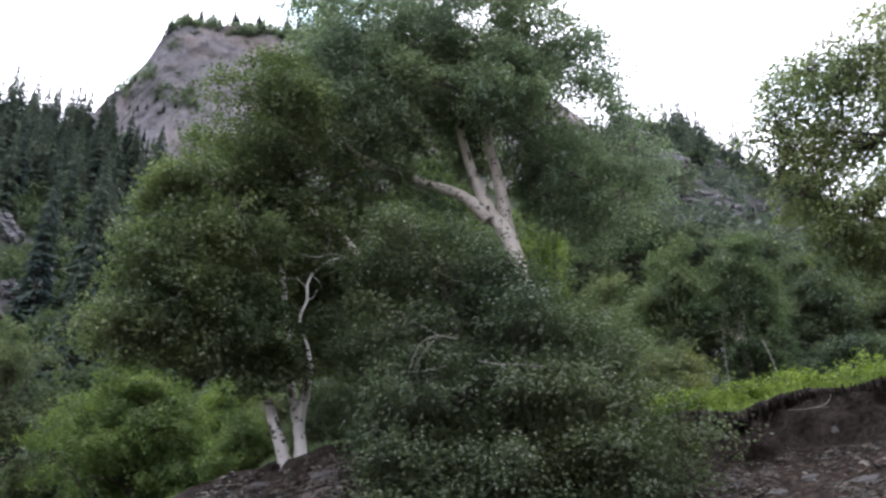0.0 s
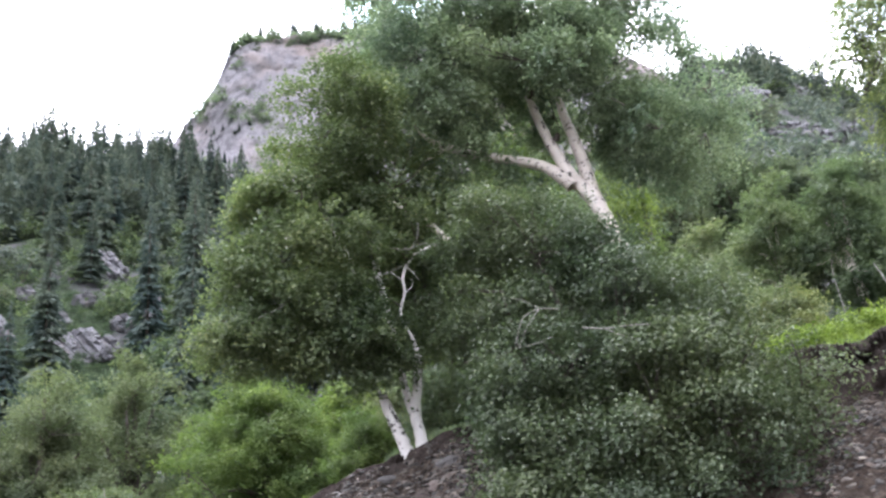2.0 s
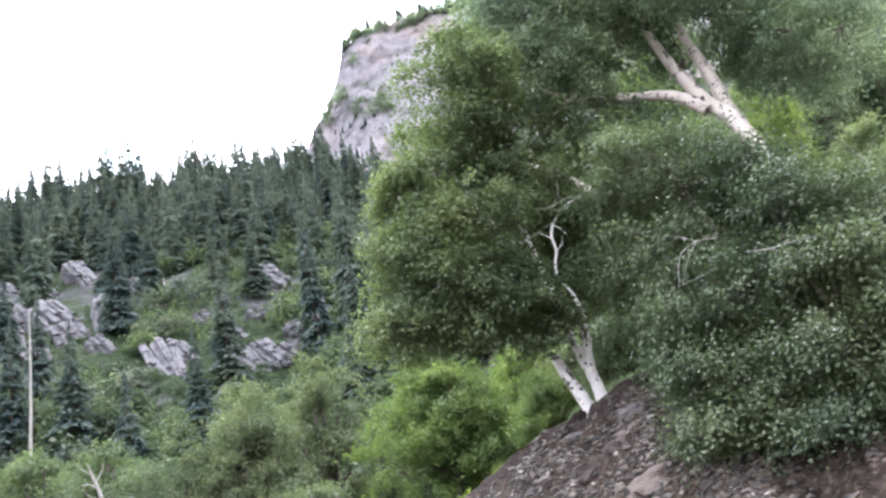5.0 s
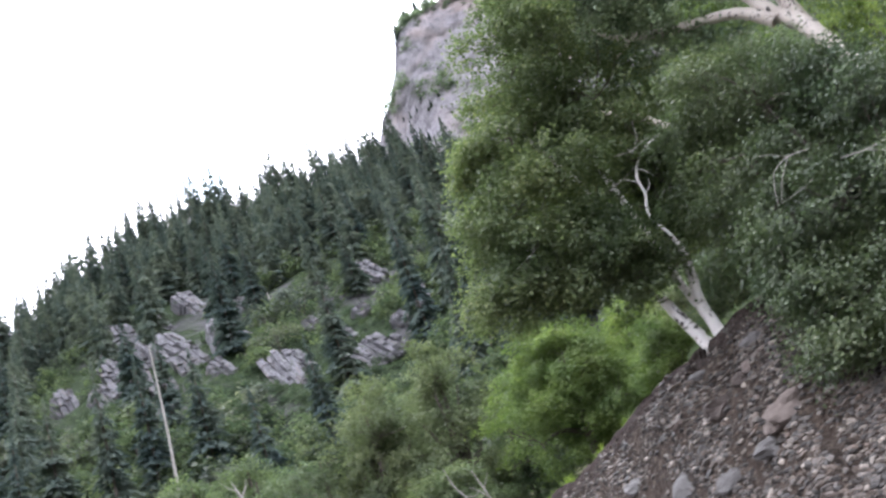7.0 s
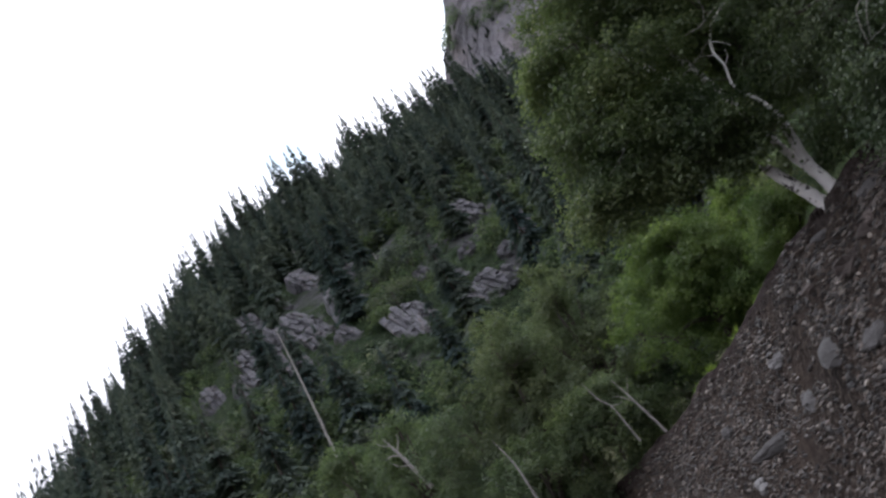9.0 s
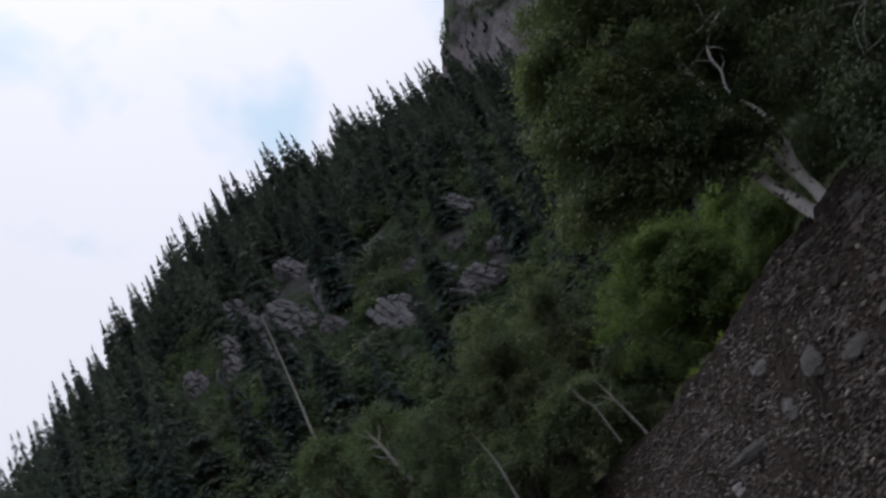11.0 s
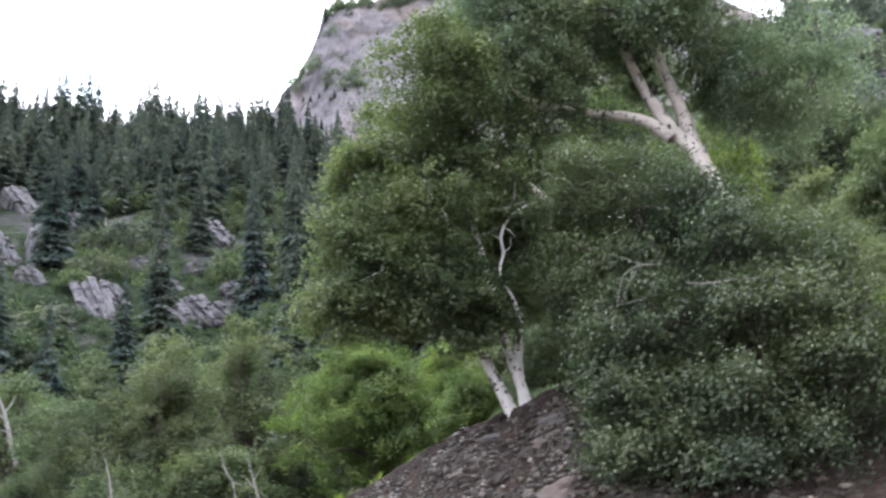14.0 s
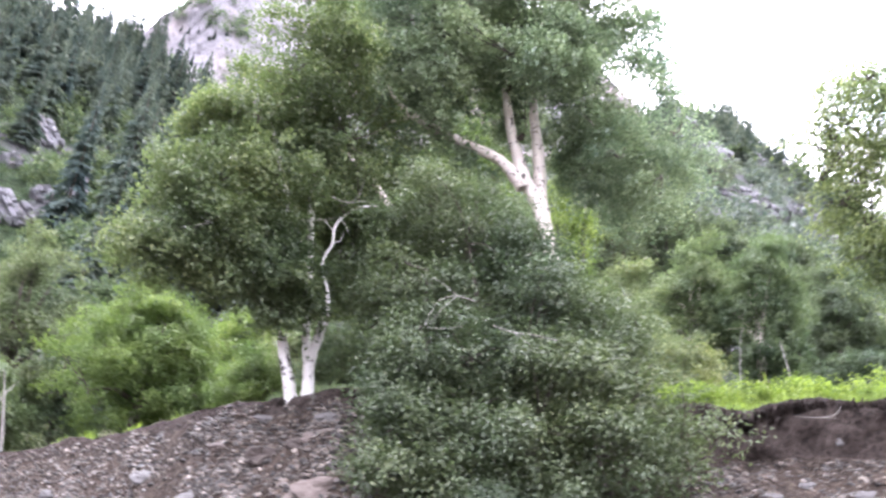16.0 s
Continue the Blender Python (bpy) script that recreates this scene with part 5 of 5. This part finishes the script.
# the larger of the countless others
def bank_spot():
    while True:
        b = rng.uniform(-28, 28)
        re, ze = float(np.interp(b, G_AZ, LIP_R)), float(np.interp(b, NB, EDGE_Z))
        f = rng.random()
        if (-1 < b < 13 and rng.random() < 0.8) or (b > 13 and rng.random() < 0.4):
            continue
        if noise.noise((b * 0.35, f * 3.0, 2.0)) + 0.5 * noise.noise((b * 1.1, f * 8.0, 5.0)) < 0.5 * rng.random() - 0.5:
            continue
        return b, re - 0.1 - (0.12 if b > 10 else 0.0) - 1.4 * f * ze
for k in range(270):
    b, r = bank_spot()
    lay(b, max(r, 5.0), (0.035 + 0.05 * rng.random() ** 3) * (0.8 if b > 8 else 1), STONES[int(rng.integers(8))], 1 + 0.6 * rng.random(), None, 1.0)
# the rest, joined
bases = [stone_mesh(20 + s, 1, 0.6) for s in range(4)]
arrays = []
for me in bases:
    co = np.empty(len(me.vertices) * 3, np.float32)
    me.vertices.foreach_get("co", co)
    tri = np.empty(len(me.polygons) * 3, np.int32)
    me.loops.foreach_get("vertex_index", tri)
    arrays.append((co.reshape(-1, 3), tri.reshape(-1, 3)))
V, F, count = [], [], 0
for k in range(30000):
    b, r = bank_spot()
    co, tri = arrays[k % 4]
    s = (0.013 + 0.045 * rng.random() ** 2.6) * (0.85 if b > 8 else 1)
    q = Matrix.Rotation(rng.random() * 6.28, 3, "Z") @ Matrix.Rotation(rng.normal() * 0.5, 3, "X")
    V.append(co @ np.array(q, np.float32).T * s * np.array([1 + 0.5 * rng.random(), 1, 1], np.float32) + np.array(on_ground(b, r, 0.08 * s), np.float32))
    F.append(tri + count)
    count += len(co)
pebbles = part("pebbles", mesh_of("pebbles", np.concatenate(V), np.concatenate(F), STONE), ground, "small grey and brown stones on the bank")
tagged(pebbles, kind="stuff")


# ---- grass on the terrace and tufts on the lip ----
def grass(name, label, spots, tall, wide=0.012, seed=1, mat=None):
    r = np.random.default_rng(seed)
    p = np.array([tuple(q) for q in spots])
    n = len(p)
    h = tall * (0.5 + 0.7 * r.random(n))
    lean = r.standard_normal((n, 3)) * 0.28
    lean[:, 2] = 1
    tip = p + lean * h[:, None]
    mid = p + (tip - p) * 0.55 - np.array([0, 0, 0.0])
    tip[:, 2] -= h * 0.12
    side = r.standard_normal((n, 3))
    side[:, 2] = 0
    side /= np.linalg.norm(side, axis=1)[:, None]
    w = (wide * (0.7 + 0.6 * r.random(n)))[:, None]
    v = np.stack([p - side * w, p + side * w, mid + side * w * 0.8, mid - side * w * 0.8, tip], 1).reshape(-1, 3)
    k = np.arange(n)[:, None] * 5
    f = np.concatenate([k + [[0, 1, 2]], k + [[0, 2, 3]], k + [[3, 2, 4]]], 1).reshape(-1, 3)
    o = new(name, mesh_of(name, v, f, mat or GRASS))
    return tagged(o, label, "grass", kind="stuff")


tall_spots, short_spots, dim_spots = [], [], []
while len(tall_spots) < 7000:
    b = rng.uniform(10, 33)
    re = float(np.interp(b, G_AZ, LIP_R))
    d = rng.uniform(2.4, 4.8)
    if noise.noise((b * 0.7, d * 1.1, 4.0)) + 0.25 > 0.5 * rng.random():
        tall_spots.append(on_ground(b, re + d, 0.02))
for _ in range(16000):
    b = rng.uniform(9, 33)
    short_spots.append(on_ground(b, float(np.interp(b, G_AZ, LIP_R)) + rng.uniform(0.12, 6), 0.02))
for _ in range(6000):
    b = rng.uniform(-34, -4)
    dim_spots.append(on_ground(b, float(np.interp(b, G_AZ, LIP_R)) + rng.uniform(1.9, 6), 0.02))
grass("tall_grass", "bright yellow-green tall grass on the terrace", tall_spots, 0.13, 0.012, 5)
grass("short_grass", "short green grass on the terrace", short_spots, 0.085, 0.01, 6, LEAF_MID)
grass("shaded_grass", "short dull green grass under the trees", dim_spots, 0.14, 0.012, 7, LEAF_MID)
tufts = []
for b0, wide in ((-21.7, 0.45), (-20.4, 0.3), (-18.1, 0.3), (-15.9, 0.3), (21.0, 1.5), (17.5, 1.0), (25, 1.5)):
    for _ in range(130):
        b = b0 + rng.normal() * wide * 0.6
        tufts.append(on_ground(b, float(np.interp(b, G_AZ, LIP_R)) + rng.uniform(0.1, 0.8), 0.02))
grass("grass_tufts", "yellow-green grass tufts on the bank's lip", tufts, 0.2, 0.012, 8)

# low leafy herbs crowding the terrace's edge
herb_blobs = []
for _ in range(150):
    b = rng.uniform(10.5, 31)
    d = rng.uniform(2.4, 4.4)
    q = on_ground(b, float(np.interp(b, G_AZ, LIP_R)) + d, -0.08)
    w = rng.uniform(0.12, 0.3)
    herb_blobs.append((q, (w, w, w * rng.uniform(0.45, 0.85)), 1.0))
herbs = new("low_herbs", mesh_of("low_herbs", *foliage(herb_blobs, 1900, 16, 0.055, 0.18, seed=61, clump=0.2)[:2], GRASS))
tagged(herbs, "bright yellow-green leafy herbs along the terrace edge", "plants", kind="stuff")

# ---- dead trees in the valley ----
def dead_tree(label, paths):
    base = Vector(paths[0][0][0])
    o = thing("dead_tree", base, label, "tree")
    for k, q in enumerate(paths):
        wood = mesh_of("branch", *tube([[(Vector(p) - base, r) for p, r in q]], 7), DEAD_WOOD, True)
        if k == 0:
            trunk = part("trunk", wood, o)
        else:
            part("branch", wood, trunk)
    return o


dead_tree("tall bare grey trunk of a dead tree", [limb_path(62, (-42.75, 9.5, 0.14), (-42.62, 13.4, 0.12), (-42.43, 18.5, 0.09), (-42.4, 23.1, 0.035))])
dead_tree("bleached dead tree with broken branches",
          [limb_path(34, (-38.3, 10.4, 0.085), (-38.7, 11.6, 0.078), (-39.0, 12.6, 0.07), (-39.3, 13.5, 0.05), (-39.6, 14.3, 0.012)),
           limb_path(34, (-39.1, 12.9, 0.04), (-39.6, 13.2, 0.03), (-40.1, 13.1, 0.01)), limb_path(34, (-39.2, 13.2, 0.035), (-38.8, 13.8, 0.025), (-38.7, 14.2, 0.008)), limb_path(34, (-38.9, 12.2, 0.03), (-39.5, 12.4, 0.02), (-39.9, 12.9, 0.006)),
           limb_path(34, (-38.6, 11.4, 0.04), (-38.2, 11.7, 0.03), (-37.8, 11.3, 0.012)), limb_path(34, (-39.4, 13.7, 0.025), (-39.9, 14.0, 0.015), (-40.2, 14.4, 0.005))])
dead_tree("pale dead trunk leaning over the bank",
          [limb_path(21, (-24.5, 5.6, 0.037), (-24.8, 7.0, 0.031), (-25.1, 8.2, 0.028), (-25.4, 9.4, 0.019), (-25.7, 10.4, 0.0074)), limb_path(21, (-25.3, 9.2, 0.015), (-24.8, 10.0, 0.0062)), limb_path(21, (-25.2, 8.6, 0.015), (-25.9, 9.4, 0.0093), (-26.2, 9.5, 0.005))])
dead_tree("crooked pale dead branch in the willows", [limb_path(21.5, (-26.2, 6.5, 0.025), (-26.4, 8.2, 0.025), (-26.5, 9.1, 0.022), (-27.0, 9.8, 0.019), (-27.3, 11.1, 0.0074)), limb_path(21.5, (-26.5, 9.1, 0.015), (-26.0, 8.9, 0.0093), (-25.6, 9.2, 0.005))])
dead_tree("pale bare stem among the willows", [limb_path(22, (-33.2, 5.0, 0.037), (-33.2, 6.8, 0.034), (-33.3, 9.2, 0.025), (-33.8, 11.0, 0.0093))])
dead_tree("slender pale bare stem before the terrace birches", [limb_path(27.2, (17.6, 16.0, 0.016), (17.5, 18.4, 0.013), (17.7, 19.8, 0.009), (17.6, 20.8, 0.003)), limb_path(27.2, (17.6, 19.0, 0.008), (18.1, 19.7, 0.005), (18.4, 19.9, 0.002))])
dead_tree("short pale broken stem before the terrace birches", [limb_path(25.8, (20.5, 16.0, 0.014), (20.1, 17.6, 0.015), (19.9, 18.2, 0.015), (19.8, 18.5, 0.005))])
for b, e, h in ((-34.4, 24.0, 2.6), (-31.4, 25.8, 2.2), (-36.35, 27.2, 4.2), (-25.45, 25.0, 2.6), (-39.0, 26.2, 3.6)):
    r = meet(b, e, 80.0, 190.0, 0.5)
    dead_tree("short bleached snag between the spruces", [[(on_ground(b, r - 2.5, 0.5), 0.22), (on_ground(b, r - 2.5, -h * 0.5), 0.17), (on_ground(b, r - 2.5, -h), 0.08)]])


# ---- ragged turf that overhangs the cut bank, with torn roots below it ----
def turf_mesh(low, high, size):
    """A sod as thick as a hand, its outer edge sagging and torn."""
    az = np.arange(low, high, 0.07)
    V = []
    for b in az:
        re = float(np.interp(b, G_AZ, LIP_R))
        torn = noise.noise((b * 0.9, 1.7, 0)) + 0.7 * noise.noise((b * 3.1, 5.2, 0)) + 0.6 * noise.noise((b * 8.0, 2.2, 0)) + 0.35 * rng.normal()
        thick = size * (0.09 + 0.09 * noise.noise((b * 2.2, 8.8, 0)) + 0.06 * rng.random())
        reach_out = max(0.01, size * (0.06 + 0.14 * torn))
        sag = size * (0.05 + 0.12 * max(0.0, torn) + 0.03 * rng.normal())
        top = ground_z(b, re + 0.3 * size)
        for r, z in ((re + 0.35 * size, top + 0.006), (re + 0.05 * size * rng.random(), top - 0.02 * size * rng.random()), (re - reach_out, top - sag), (re - reach_out * (0.9 - 0.5 * rng.random()), top - sag - thick * (0.3 + 0.4 * rng.random())), (re + 0.02, top - sag * 0.6 - thick * (1.2 + 0.8 * rng.random())), (re + 0.3 * size, top - 0.3 * size)):
            a = radians(b)
            V.append((r * math.sin(a), r * math.cos(a), z))
    F = [(6 * k + q, 6 * k + q + 1, 6 * k + q + 7, 6 * k + q + 6) for k in range(len(az) - 1) for q in range(5)]
    me = mesh_of("turf", V, F, [GROUND[2], GROUND[1]])
    me.polygons.foreach_set("material_index", np.array([0 if k % 5 < 1 else 1 for k in range(len(F))], np.int32))
    return me


turf = new("turf_overhang", turf_mesh(13.0, 33.0, 1.0))
tagged(turf, "ragged turf with dark soil overhanging the cut bank", "turf", kind="structure")
lip_turf = new("turf_overhang", turf_mesh(-27.0, -5.0, 0.8))
tagged(lip_turf, "thin torn sod with dark brown soil along the gravel bank's lip", "turf", kind="structure")
roots = new("root_mat")
roots.location = on_ground(20, 11.6)
tagged(roots, "dark torn roots and soil hanging under the turf", "roots", kind="stuff")
paths = []
for _ in range(75):
    b = 14.5 + 15.5 * rng.random()
    b += 0.8 * noise.noise((b * 2.0, 0, 0))
    r = float(np.interp(b, G_AZ, LIP_R))
    p = on_ground(b, r + 0.2, 0.1 + 0.08 * rng.random()) - roots.location
    out = Vector((-math.sin(radians(b)), -math.cos(radians(b)), 0)) * rng.uniform(0.12, 0.4)
    L = rng.uniform(0.05, 0.4) * rng.random()
    sway = Vector((rng.normal() * 0.25, rng.normal() * 0.1, 0))
    paths.append([(p, 0.007), (p + out + sway * 0.5 - Vector((0, 0, L * 0.3)), 0.005), (p + out * 1.1 + sway - Vector((0, 0, L)), 0.002)])
part("root_strands", mesh_of("root_strands", *tube(paths, 4), plain_bark("root_bark", (0.015, 0.011, 0.009), (0.06, 0.043, 0.033)), True), roots)
dead_branch("pale thin root sticking out of the cut bank", [[(polar(20.6, 14.3, 10.9), 0.005), (polar(21.3, 14.25, 10.8), 0.008), (polar(22.3, 14.3, 10.8), 0.009), (polar(22.9, 14.5, 10.85), 0.008), (polar(23.1, 14.9, 10.95), 0.006)], [(polar(22.2, 14.3, 10.8), 0.008), (polar(22.9, 14.25, 10.75), 0.004)]])
